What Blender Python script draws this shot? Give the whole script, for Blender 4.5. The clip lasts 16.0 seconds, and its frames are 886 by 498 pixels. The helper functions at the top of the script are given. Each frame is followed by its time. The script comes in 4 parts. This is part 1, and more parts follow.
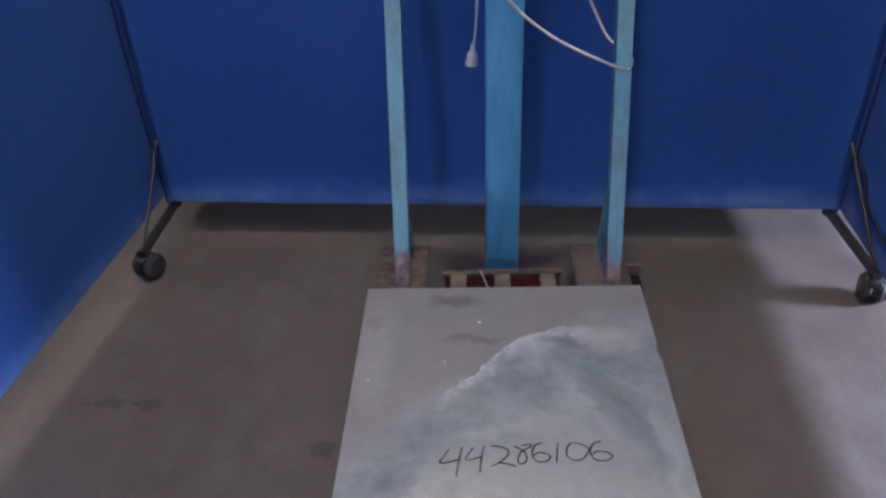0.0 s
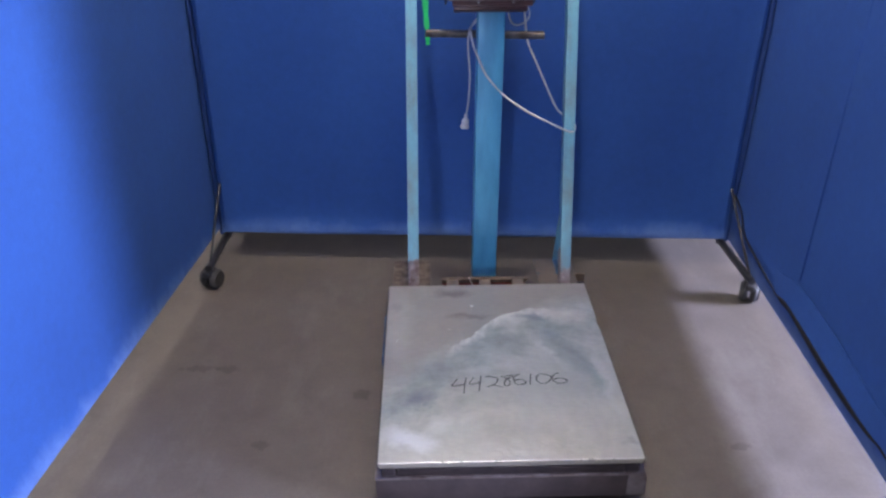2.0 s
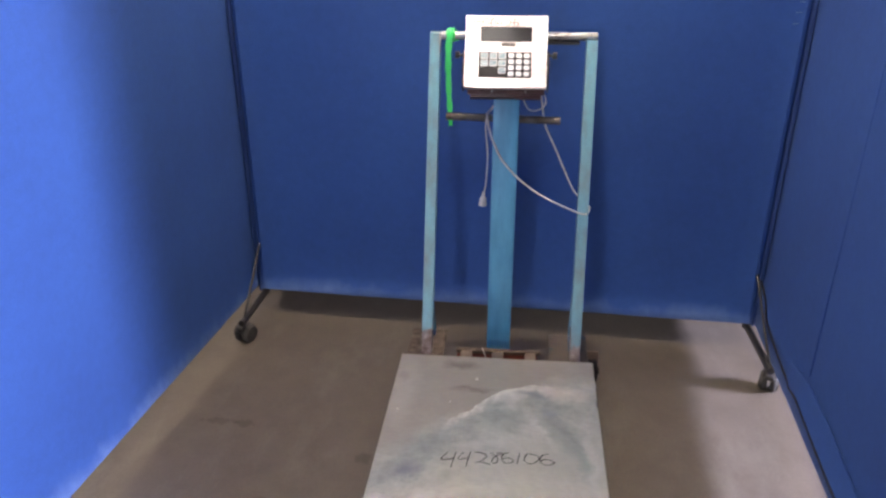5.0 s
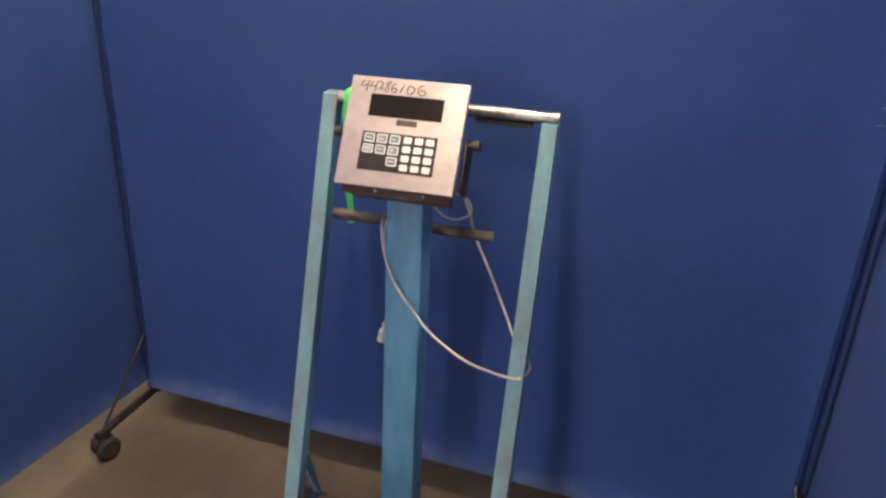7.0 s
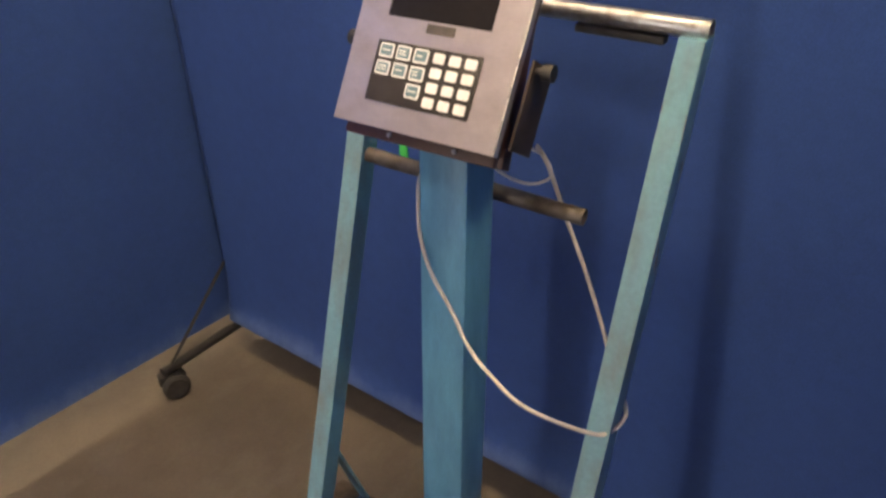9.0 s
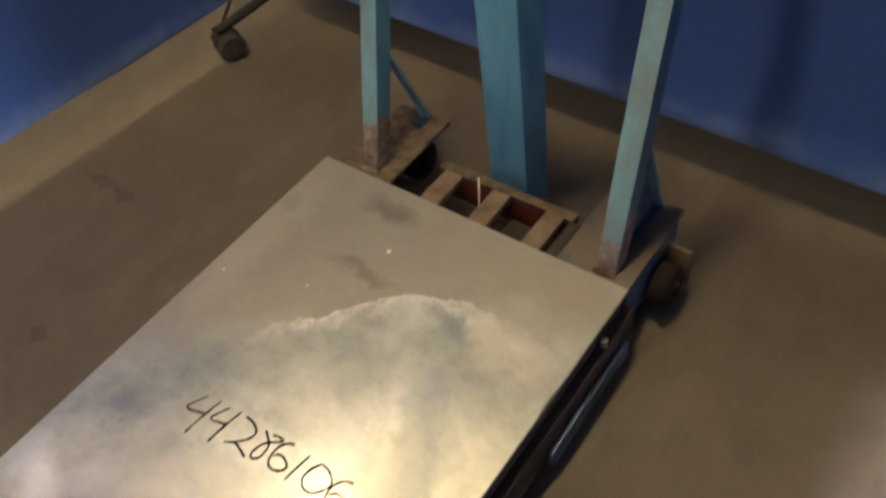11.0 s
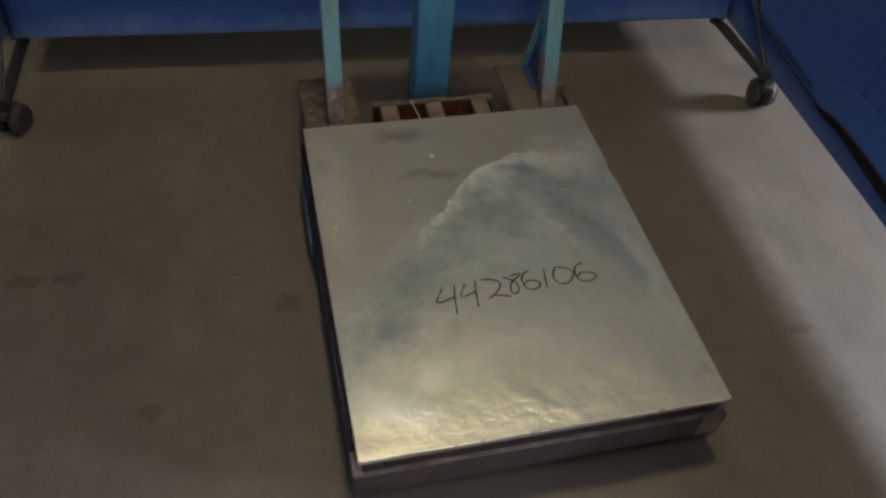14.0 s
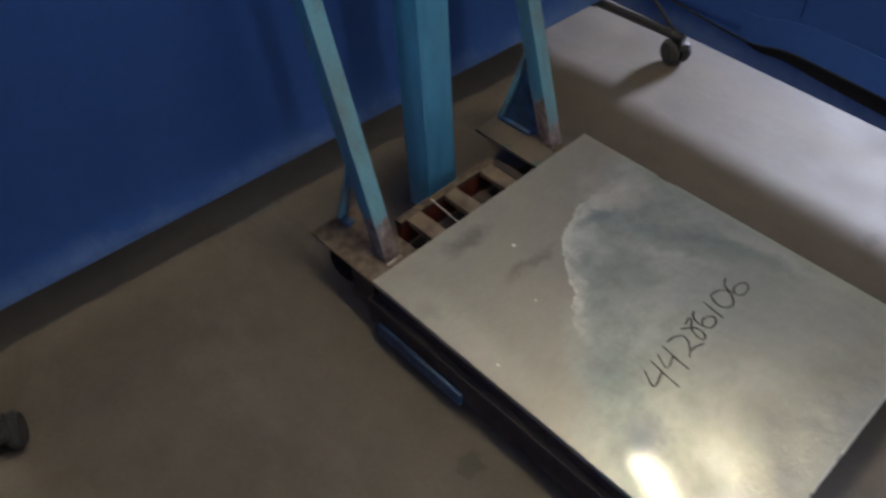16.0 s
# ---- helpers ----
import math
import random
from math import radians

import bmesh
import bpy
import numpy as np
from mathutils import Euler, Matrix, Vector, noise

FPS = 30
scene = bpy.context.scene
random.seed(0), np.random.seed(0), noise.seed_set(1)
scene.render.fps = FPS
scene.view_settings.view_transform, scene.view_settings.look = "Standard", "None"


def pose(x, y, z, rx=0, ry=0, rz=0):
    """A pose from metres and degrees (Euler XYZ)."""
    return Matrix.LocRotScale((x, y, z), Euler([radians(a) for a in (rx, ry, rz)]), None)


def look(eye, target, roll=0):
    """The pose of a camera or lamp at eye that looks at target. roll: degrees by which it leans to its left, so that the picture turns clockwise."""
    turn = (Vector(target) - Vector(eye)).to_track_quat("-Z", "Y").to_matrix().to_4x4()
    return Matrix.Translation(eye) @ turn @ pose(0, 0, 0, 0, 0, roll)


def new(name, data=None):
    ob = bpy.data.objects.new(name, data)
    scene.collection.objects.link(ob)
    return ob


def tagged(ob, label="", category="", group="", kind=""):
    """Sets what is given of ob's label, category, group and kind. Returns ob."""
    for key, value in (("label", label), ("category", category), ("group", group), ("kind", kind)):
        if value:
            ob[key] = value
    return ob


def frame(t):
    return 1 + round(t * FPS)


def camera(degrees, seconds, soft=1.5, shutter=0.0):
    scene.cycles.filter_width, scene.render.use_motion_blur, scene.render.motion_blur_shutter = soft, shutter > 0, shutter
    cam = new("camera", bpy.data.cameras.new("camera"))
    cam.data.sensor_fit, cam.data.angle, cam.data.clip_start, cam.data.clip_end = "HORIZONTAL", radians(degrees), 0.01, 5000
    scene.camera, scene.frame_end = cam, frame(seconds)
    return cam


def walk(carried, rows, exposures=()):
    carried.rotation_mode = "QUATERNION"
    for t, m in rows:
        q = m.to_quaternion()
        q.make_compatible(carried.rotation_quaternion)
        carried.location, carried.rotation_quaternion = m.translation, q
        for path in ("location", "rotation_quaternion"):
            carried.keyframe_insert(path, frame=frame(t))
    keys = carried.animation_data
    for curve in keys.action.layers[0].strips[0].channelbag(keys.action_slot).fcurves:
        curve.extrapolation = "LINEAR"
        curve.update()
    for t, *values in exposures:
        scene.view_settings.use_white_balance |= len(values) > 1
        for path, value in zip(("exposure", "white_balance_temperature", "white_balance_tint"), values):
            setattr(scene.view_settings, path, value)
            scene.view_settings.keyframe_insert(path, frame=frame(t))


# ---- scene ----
cam = camera(59.0, 16.0, soft=2.6, shutter=0.3)
PATH = [
    (0, (-0.062, -1.375, 1.23), (-0.145, 0.26, 0.082), -2.2),
    (0.5, (-0.168, -1.533, 1.28), (-0.194, 0.154, 0.206), -2.3),
    (1, (-0.206, -1.676, 1.345), (-0.13, 0.03, 0.305), -0.6),
    (1.5, (-0.197, -1.854, 1.381), (-0.145, -0.104, 0.414), -0.3),
    (2, (-0.194, -2.058, 1.423), (-0.146, -0.307, 0.457), 0.3),
    (2.5, (-0.256, -2.214, 1.438), (-0.204, -0.434, 0.527), 0.4),
    (3, (-0.337, -2.348, 1.468), (-0.28, -0.554, 0.586), 0.1),
    (5.5, (0.179, -1.918, 1.549), (-0.074, -0.128, 0.694), -0.6),
    (6, (0.316, -1.689, 1.546), (0.008, 0.109, 0.725), -0.7),
    (6.5, (0.457, -1.416, 1.538), (0.071, 0.368, 0.721), 1.6),
    (7, (0.465, -1.187, 1.508), (-0.03, 0.562, 0.673), 2.2),
    (7.5, (0.455, -0.945, 1.508), (-0.16, 0.753, 0.648), 1.8),
    (8, (0.471, -0.696, 1.479), (-0.352, 0.876, 0.555), 0.6),
    (8.2, (0.475, -0.629, 1.465), (-0.39, 0.899, 0.509), 0.7),
    (10.3, (0.604, -0.556, 1.163), (-0.416, 0.548, -0.157), -9.2),
    (10.5, (0.606, -0.569, 1.128), (-0.395, 0.482, -0.249), -10.3),
    (11, (0.602, -0.628, 1.084), (-0.351, 0.279, -0.422), -12.6),
    (11.5, (0.582, -0.793, 1.067), (-0.241, 0.066, -0.541), -9.7),
    (12, (0.512, -0.969, 1.096), (-0.253, -0.056, -0.51), -6.3),
    (12.5, (0.377, -1.077, 1.121), (-0.183, -0.081, -0.52), -0.2),
    (13, (0.15, -1.152, 1.161), (-0.101, -0.123, -0.535), 1.2),
    (13.5, (-0.159, -1.25, 1.176), (0.088, 0.016, -0.352), 9.3),
    (14, (-0.382, -1.276, 1.212), (0.031, 0.001, -0.271), 6.9),
    (14.5, (-0.569, -1.173, 1.182), (0.016, 0.019, -0.314), 5.1),
    (15, (-0.745, -1.093, 1.191), (-0.017, 0.029, -0.296), 0.6),
    (15.5, (-0.827, -0.967, 1.217), (0.093, 0.017, -0.262), -1.1),
    (16, (-0.844, -0.775, 1.226), (0.091, 0.235, -0.225), -1.2),
]
walk(cam, [(t, look(eye, target, roll)) for t, eye, target, roll in PATH],
     exposures=[(0.0, -0.46, 5450, 15), (0.5, -0.2, 5420, 13), (1.0, -0.05, 5380, 12), (2.5, 0.06, 5650, 15), (3.0, 0.07, 5750, 16), (5.5, 0.08, 6750, 12), (6.5, -0.02, 7500, 13), (7.5, -0.1, 8200, 15), (8.0, -0.08, 8200, 16), (10.5, -0.08, 9700, 4),
                (11.0, -0.44, 9300, 4), (11.5, -0.98, 8900, 4), (12.0, -1.55, 8550, 1), (13.0, -1.47, 7900, -1), (13.5, -1.32, 7550, -3),
                (14.0, -1.1, 7150, -5), (15.0, -0.9, 6650, -4), (16.0, -0.9, 6350, -1)])

# ---- light ----
world = bpy.data.worlds.new("sky")
scene.world = world
world.use_nodes = True
wn = world.node_tree.nodes
sky = wn.new("ShaderNodeTexSky")
sky.sky_type, sky.sun_disc = "NISHITA", False
sky.sun_elevation, sky.sun_rotation = radians(35), radians(100)
world.node_tree.links.new(sky.outputs[0], wn["Background"].inputs[0])
wn["Background"].inputs[1].default_value = 0.1

EAST = 6.0
WINDOWS = [(-0.35, 1.62, 2.25, 1.0), (-3.54, 1.0, 2.4, 0.9)]     # middle y, sill, head, width
SOUTH, YARD = -8.0, (-2.0, 0.7, 1.8, 0.6)                             # south window: middle x, sill, head, width
def window_light(x, y, sill, head, wide, watts, towards, colour=(0.77, 0.77, 1.0)):
    lamp = bpy.data.lights.new("window_light", "AREA")
    lamp.shape, lamp.size, lamp.size_y = "RECTANGLE", wide, head - sill
    lamp.energy, lamp.color, lamp.spread = watts, colour, radians(75)
    mid = (sill + head) / 2
    new("window_light", lamp).matrix_world = look((x, y, mid), (x + towards[0], y + towards[1], mid))


for (wy, sill, head, wide), watts in zip(WINDOWS, (560.0, 500.0)):
    window_light(EAST - 0.02, wy, sill, head, wide, watts, (-1, 0))
window_light(YARD[0], SOUTH + 0.02, YARD[1], YARD[2], YARD[3], 30.0, (0, 1), (0.9, 0.93, 1.0))
PANEL_GLOW = 215.0


# ---- materials ----
def nodes_of(name):
    m = bpy.data.materials.new(name)
    m.use_nodes = True
    return m, m.node_tree.nodes, m.node_tree.links, m.node_tree.nodes["Principled BSDF"]


def grain(n, l, scale, detail=4.0, rough=0.55, stretch=(1, 1, 1)):
    """Noise over the object's own metres."""
    co, mp, nz = n.new("ShaderNodeTexCoord"), n.new("ShaderNodeMapping"), n.new("ShaderNodeTexNoise")
    mp.inputs["Scale"].default_value = stretch
    nz.inputs["Scale"].default_value, nz.inputs["Detail"].default_value, nz.inputs["Roughness"].default_value = scale, detail, rough
    l.new(co.outputs["Object"], mp.inputs[0])
    l.new(mp.outputs[0], nz.inputs["Vector"])
    return nz.outputs["Fac"]


def ramp(n, l, fac, stops):
    r = n.new("ShaderNodeValToRGB")
    e = r.color_ramp.elements
    while len(e) < len(stops):
        e.new(0.5)
    for el, (pos, col) in zip(e, stops):
        el.position = pos
        el.color = (*col, 1) if isinstance(col, tuple) else (col, col, col, 1)
    l.new(fac, r.inputs[0])
    return r.outputs[0]


def mix(n, l, fac, a, b, mode="MIX"):
    x = n.new("ShaderNodeMix")
    x.data_type, x.blend_type = "RGBA", mode
    for sock, v in ((x.inputs[0], fac), (x.inputs[6], a), (x.inputs[7], b)):
        if isinstance(v, (int, float)):
            sock.default_value = v
        elif isinstance(v, tuple):
            sock.default_value = (*v, 1)
        else:
            l.new(v, sock)
    return x.outputs[2]


def math_node(n, l, op, a, b=0.0, c=0.0):
    x = n.new("ShaderNodeMath")
    x.operation = op
    for sock, v in zip(x.inputs, (a, b, c)):
        if isinstance(v, (int, float)):
            sock.default_value = v
        else:
            l.new(v, sock)
    return x.outputs[0]


def bump(n, l, bsdf, height, strength, distance=0.002):
    b = n.new("ShaderNodeBump")
    b.inputs["Strength"].default_value, b.inputs["Distance"].default_value = strength, distance
    l.new(height, b.inputs["Height"])
    l.new(b.outputs[0], bsdf.inputs["Normal"])


def worn(name, base, dark, rough=0.5, metal=0.0, scale=14.0, fine=160.0, relief=0.15, lo=0.38, hi=0.68, stretch=(1, 1, 1), spread=0.12):
    """Two colours in large patches with a fine grain over them."""
    m, n, l, b = nodes_of(name)
    big, small = grain(n, l, scale, 5, stretch=stretch), grain(n, l, fine, 3, stretch=stretch)
    col = ramp(n, l, big, [(lo, base), (hi, dark)])
    tone = ramp(n, l, small, [(0.3, 1 - spread), (0.7, 1.0)])
    l.new(mix(n, l, 1.0, col, tone, "MULTIPLY"), b.inputs["Base Color"])
    l.new(ramp(n, l, big, [(0.3, max(rough - 0.08, 0.03)), (0.7, min(rough + 0.1, 1.0))]), b.inputs["Roughness"])
    b.inputs["Metallic"].default_value = metal
    bump(n, l, b, small, relief, 0.001)
    return m


def post_material(name, chip, fresh=(0.15, 0.335, 0.44), rubbed=(0.15, 0.2, 0.22), bare_to=0.2):
    """Blue paint that has come off round the foot in a ragged line, and in chips."""
    m, n, l, b = nodes_of(name)
    co, sep = n.new("ShaderNodeTexCoord"), n.new("ShaderNodeSeparateXYZ")
    l.new(co.outputs["Object"], sep.inputs[0])
    patch, fine = grain(n, l, 13, 5, 0.6, (1.6, 1.6, 0.6)), grain(n, l, 150, 3)
    paint = ramp(n, l, patch, [(0.4, fresh), (0.75, rubbed)])
    steel = ramp(n, l, grain(n, l, 38, 5, 0.65), [(0.35, (0.3, 0.26, 0.27)), (0.62, (0.12, 0.075, 0.065))])
    height = math_node(n, l, "ADD", sep.outputs[2], math_node(n, l, "MULTIPLY_ADD", grain(n, l, 26, 6, 0.7, (1, 1, 0.4)), 0.24, -0.12))
    foot = ramp(n, l, height, [(bare_to, 1.0), (bare_to + 0.012, 0.0)])
    flake = ramp(n, l, grain(n, l, 24, 6, 0.7, (1.2, 1.2, 0.3)), [(chip, 0.0), (chip + 0.025, 1.0)])
    bare = math_node(n, l, "MAXIMUM", foot, flake)
    col = mix(n, l, bare, paint, steel)
    l.new(mix(n, l, 1.0, col, ramp(n, l, fine, [(0.3, 0.87), (0.7, 1.0)]), "MULTIPLY"), b.inputs["Base Color"])
    l.new(ramp(n, l, bare, [(0.0, 0.48), (1.0, 0.62)]), b.inputs["Roughness"])
    bump(n, l, b, math_node(n, l, "MULTIPLY_ADD", fine, 0.2, math_node(n, l, "MULTIPLY", bare, -0.8)), 0.3, 0.0015)
    return m


def fabric_material():
    m, n, l, b = nodes_of("blue_screen_fabric")
    cloud, fuzz = grain(n, l, 2.2, 4), grain(n, l, 420, 2)
    col = ramp(n, l, cloud, [(0.3, (0.017, 0.064, 0.262)), (0.7, (0.022, 0.081, 0.312))])
    co, sep = n.new("ShaderNodeTexCoord"), n.new("ShaderNodeSeparateXYZ")
    l.new(co.outputs["Object"], sep.inputs[0])
    # floor dust rubbed into the lower hem
    edge = math_node(n, l, "MULTIPLY_ADD", grain(n, l, 7.0, 6, 0.65, (1, 1, 0.5)), 0.13, -0.065)
    dust = ramp(n, l, math_node(n, l, "MULTIPLY", math_node(n, l, "ADD", sep.outputs[2], edge), 2.0), [(0.22, 0.58), (0.31, 0.0)])
    col = mix(n, l, dust, col, (0.13, 0.21, 0.44))
    weave = ramp(n, l, grain(n, l, 38, 4, 0.6), [(0.25, 0.86), (0.75, 1.0)])
    col = mix(n, l, 1.0, col, weave, "MULTIPLY")
    l.new(mix(n, l, 1.0, col, ramp(n, l, fuzz, [(0.3, 0.8), (0.7, 1.0)]), "MULTIPLY"), b.inputs["Base Color"])
    b.inputs["Roughness"].default_value = 0.9
    bump(n, l, b, fuzz, 0.25, 0.001)
    return m


def floor_material():
    m, n, l, b = nodes_of("worn_concrete_floor")
    big, mid, small = grain(n, l, 1.3, 5), grain(n, l, 9.0, 6, 0.65), grain(n, l, 120, 4, 0.7)
    col = ramp(n, l, big, [(0.3, (0.098, 0.08, 0.067)), (0.7, (0.125, 0.103, 0.087))])
    col = mix(n, l, 1.0, col, ramp(n, l, mid, [(0.26, 0.62), (0.5, 0.88), (0.74, 1.1)]), "MULTIPLY")
    col = mix(n, l, 1.0, col, ramp(n, l, small, [(0.3, 0.86), (0.75, 1.05)]), "MULTIPLY")
    scuff = ramp(n, l, grain(n, l, 4.2, 7, 0.72, (1, 0.45, 1)), [(0.52, 0.0), (0.72, 0.3)])
    col = mix(n, l, scuff, col, (0.2, 0.18, 0.16))
    co = n.new("ShaderNodeTexCoord")
    # oil marks trodden into the concrete
    for x, y, wide, deep in ((-0.765, -0.2, 0.04, 0.024), (-0.86, -0.195, 0.06, 0.018), (-0.372, -0.325, 0.032, 0.028),
                             (-0.62, -0.52, 0.03, 0.02), (0.62, -0.55, 0.03, 0.02)):
        mp = n.new("ShaderNodeMapping")
        mp.inputs["Location"].default_value = (-x / wide, -y / deep, 0)
        mp.inputs["Scale"].default_value = (1 / wide, 1 / deep, 0)
        l.new(co.outputs["Object"], mp.inputs[0])
        far = n.new("ShaderNodeVectorMath")
        far.operation = "LENGTH"
        l.new(mp.outputs[0], far.inputs[0])
        ragged = math_node(n, l, "ADD", far.outputs["Value"], math_node(n, l, "MULTIPLY_ADD", grain(n, l, 34, 4, 0.65), 2.2, -0.3))
        col = mix(n, l, 1.0, col, ramp(n, l, math_node(n, l, "MULTIPLY", ragged, 0.5), [(0.7, 0.7), (0.84, 1.0)]), "MULTIPLY")
    vor = n.new("ShaderNodeTexVoronoi")
    vor.inputs["Scale"].default_value, vor.inputs["Randomness"].default_value = 3.2, 1.0
    l.new(co.outputs["Object"], vor.inputs["Vector"])
    fleck = ramp(n, l, math_node(n, l, "ADD", vor.outputs["Distance"], math_node(n, l, "MULTIPLY", mid, 0.03)), [(0.018, 1.0), (0.03, 0.0)])
    col = mix(n, l, fleck, col, (0.42, 0.4, 0.37))
    l.new(col, b.inputs["Base Color"])
    l.new(ramp(n, l, mid, [(0.3, 0.55), (0.7, 0.75)]), b.inputs["Roughness"])
    bump(n, l, b, mid, 0.12, 0.002)
    return m


def sheet_material():
    """Stainless sheet: a dull film over its far part with a torn edge, cloudy stained metal below it, wiped and dented in front."""
    m, n, l, b = nodes_of("stained_stainless_sheet")
    co = n.new("ShaderNodeTexCoord")
    at = co.outputs["Object"]
    # ragged outlines: every stain is looked up at a slightly shifted place
    for size, by in ((7.0, 0.075), (26.0, 0.042), (95.0, 0.019)):
        nz, mid, far = n.new("ShaderNodeTexNoise"), n.new("ShaderNodeVectorMath"), n.new("ShaderNodeVectorMath")
        nz.inputs["Scale"].default_value, nz.inputs["Detail"].default_value = size, 3.0
        l.new(co.outputs["Object"], nz.inputs["Vector"])
        mid.operation, far.operation = "SUBTRACT", "MULTIPLY_ADD"
        mid.inputs[1].default_value, far.inputs[1].default_value = (0.5, 0.5, 0.5), (by, by, 0)
        l.new(nz.outputs["Color"], mid.inputs[0])
        l.new(mid.outputs[0], far.inputs[0])
        l.new(at, far.inputs[2])
        at = far.outputs[0]
    sep, plain = n.new("ShaderNodeSeparateXYZ"), n.new("ShaderNodeSeparateXYZ")
    l.new(at, sep.inputs[0])
    l.new(co.outputs["Object"], plain.inputs[0])
    x, y = sep.outputs[0], sep.outputs[1]

    def stain(sx, sy, wide, deep, turn=0, inner=0.35, outer=1.0):
        """1 inside an ellipse, fading to 0 at its rim."""
        mp, far = n.new("ShaderNodeMapping"), n.new("ShaderNodeVectorMath")
        mp.vector_type = "TEXTURE"
        mp.inputs["Location"].default_value, mp.inputs["Rotation"].default_value, mp.inputs["Scale"].default_value = (sx, sy, 0), (0, 0, radians(turn)), (wide, deep, 1000)
        l.new(at, mp.inputs[0])
        far.operation = "LENGTH"
        l.new(mp.outputs[0], far.inputs[0])
        return ramp(n, l, math_node(n, l, "MULTIPLY", far.outputs["Value"], 0.5), [(inner / 2, 1.0), (outer / 2, 0.0)])

    fine, cloud, patch = grain(n, l, 130, 3, 0.6, (0.3, 1, 1)), grain(n, l, 6.5, 6, 0.6), grain(n, l, 17, 5, 0.65)
    along = math_node(n, l, "MULTIPLY_ADD", x, 1.6, 0.5)              # across the sheet, 0 to 1
    edge = ramp(n, l, along, [(0.02, 0.5), (0.18, 0.4), (0.33, 0.31), (0.425, 0.248), (0.487, 0.2), (0.574, 0.158), (0.67, 0.138), (0.98, 0.112)])
    gap = math_node(n, l, "SUBTRACT", math_node(n, l, "MULTIPLY", edge, -1.0), y)      # metres in front of the torn edge
    torn = ramp(n, l, math_node(n, l, "MULTIPLY_ADD", gap, 8.0, 0.5), [(0.49, 0.0), (0.525, 1.0)])
    faded = ramp(n, l, math_node(n, l, "MULTIPLY_ADD", gap, 5.0, 0.5), [(0.25, 0.0), (0.7, 1.0)])
    crisp = ramp(n, l, along, [(0.27, 0.0), (0.36, 1.0), (0.68, 1.0), (0.78, 0.15)])   # the tear shows clean on its middle stretch only
    bare = mix(n, l, crisp, faded, torn)
    film = mix(n, l, patch, (0.34, 0.32, 0.292), (0.42, 0.395, 0.36))
    film = mix(n, l, math_node(n, l, "MULTIPLY", stain(-0.265, -0.2, 0.06, 0.2), 0.3), film, (0.62, 0.6, 0.55))
    # bare metal: greyish near the tear, yellowish and cleaner towards the front
    metal = ramp(n, l, math_node(n, l, "MULTIPLY_ADD", y, -1.0, 0.0), [(0.15, (0.51, 0.535, 0.52)), (0.46, (0.52, 0.535, 0.51)), (0.6, (0.58, 0.575, 0.51)), (0.75, (0.61, 0.59, 0.51))])
    metal = mix(n, l, 1.0, metal, ramp(n, l, cloud, [(0.3, 0.82), (0.65, 1.0)]), "MULTIPLY")
    mottle = ramp(n, l, grain(n, l, 24, 7, 0.7), [(0.32, 0.8), (0.5, 0.98), (0.68, 1.1)])
    # the dark arch of old liquid inside the tear, and the stains: middle, half sizes, turn, colour, strength
    ring = ramp(n, l, math_node(n, l, "MULTIPLY", gap, 4.0), [(0.06, 0.0), (0.24, 0.6), (0.45, 0.5), (0.8, 0.0)])
    metal = mix(n, l, math_node(n, l, "MULTIPLY", ring, ramp(n, l, patch, [(0.3, 0.25), (0.6, 1.0)])), metal, (0.29, 0.335, 0.33))
    DARK, PALE, WARM = (0.235, 0.275, 0.285), (0.76, 0.78, 0.76), (0.78, 0.73, 0.66)
    for sx, sy, wide, deep, turn, tone, much in (
            (-0.19, -0.425, 0.13, 0.075, 25, DARK, 0.55), (0.195, -0.36, 0.05, 0.16, 27, DARK, 0.6), (0.04, -0.3, 0.09, 0.06, -20, DARK, 0.35),
            (0.24, -0.45, 0.025, 0.13, 20, (0.3, 0.38, 0.37), 0.45), (0.13, -0.335, 0.016, 0.12, 24, PALE, 0.4), (0.06, -0.235, 0.03, 0.06, -35, PALE, 0.45),
            (0.268, -0.47, 0.02, 0.16, 4, PALE, 0.35), (-0.03, -0.42, 0.12, 0.022, 8, PALE, 0.22), (0.2, -0.165, 0.1, 0.06, -15, WARM, 0.8), (0.07, -0.195, 0.07, 0.035, 30, PALE, 0.5),
            (-0.07, -0.6, 0.16, 0.03, 6, WARM, 0.3), (0.12, -0.62, 0.15, 0.05, -4, WARM, 0.25)):
        metal = mix(n, l, math_node(n, l, "MULTIPLY", stain(sx, sy, wide, deep, turn, 0.1), much), metal, tone)
    # wipe marks that curve round the arch
    mp, wv = n.new("ShaderNodeMapping"), n.new("ShaderNodeTexWave")
    mp.inputs["Location"].default_value = (0.08, 0.62, 0)
    l.new(at, mp.inputs[0])
    l.new(mp.outputs[0], wv.inputs["Vector"])
    wv.wave_type, wv.rings_direction = "RINGS", "Z"
    wv.inputs["Scale"].default_value, wv.inputs["Distortion"].default_value, wv.inputs["Detail"].default_value, wv.inputs["Detail Scale"].default_value = 9.0, 6.0, 4.0, 2.5
    metal = mix(n, l, 1.0, metal, ramp(n, l, wv.outputs["Fac"], [(0.1, 0.965), (0.9, 1.0)]), "MULTIPLY")
    arch = ramp(n, l, math_node(n, l, "MULTIPLY", gap, 3.0), [(0.0, 1.0), (0.7, 0.8), (1.0, 0.1)])
    metal = mix(n, l, arch, metal, mix(n, l, 1.0, metal, mottle, "MULTIPLY"))
    # pale crust lifting along the tear
    crumb = ramp(n, l, grain(n, l, 42, 6, 0.75), [(0.4, 0.1), (0.58, 1.0)])
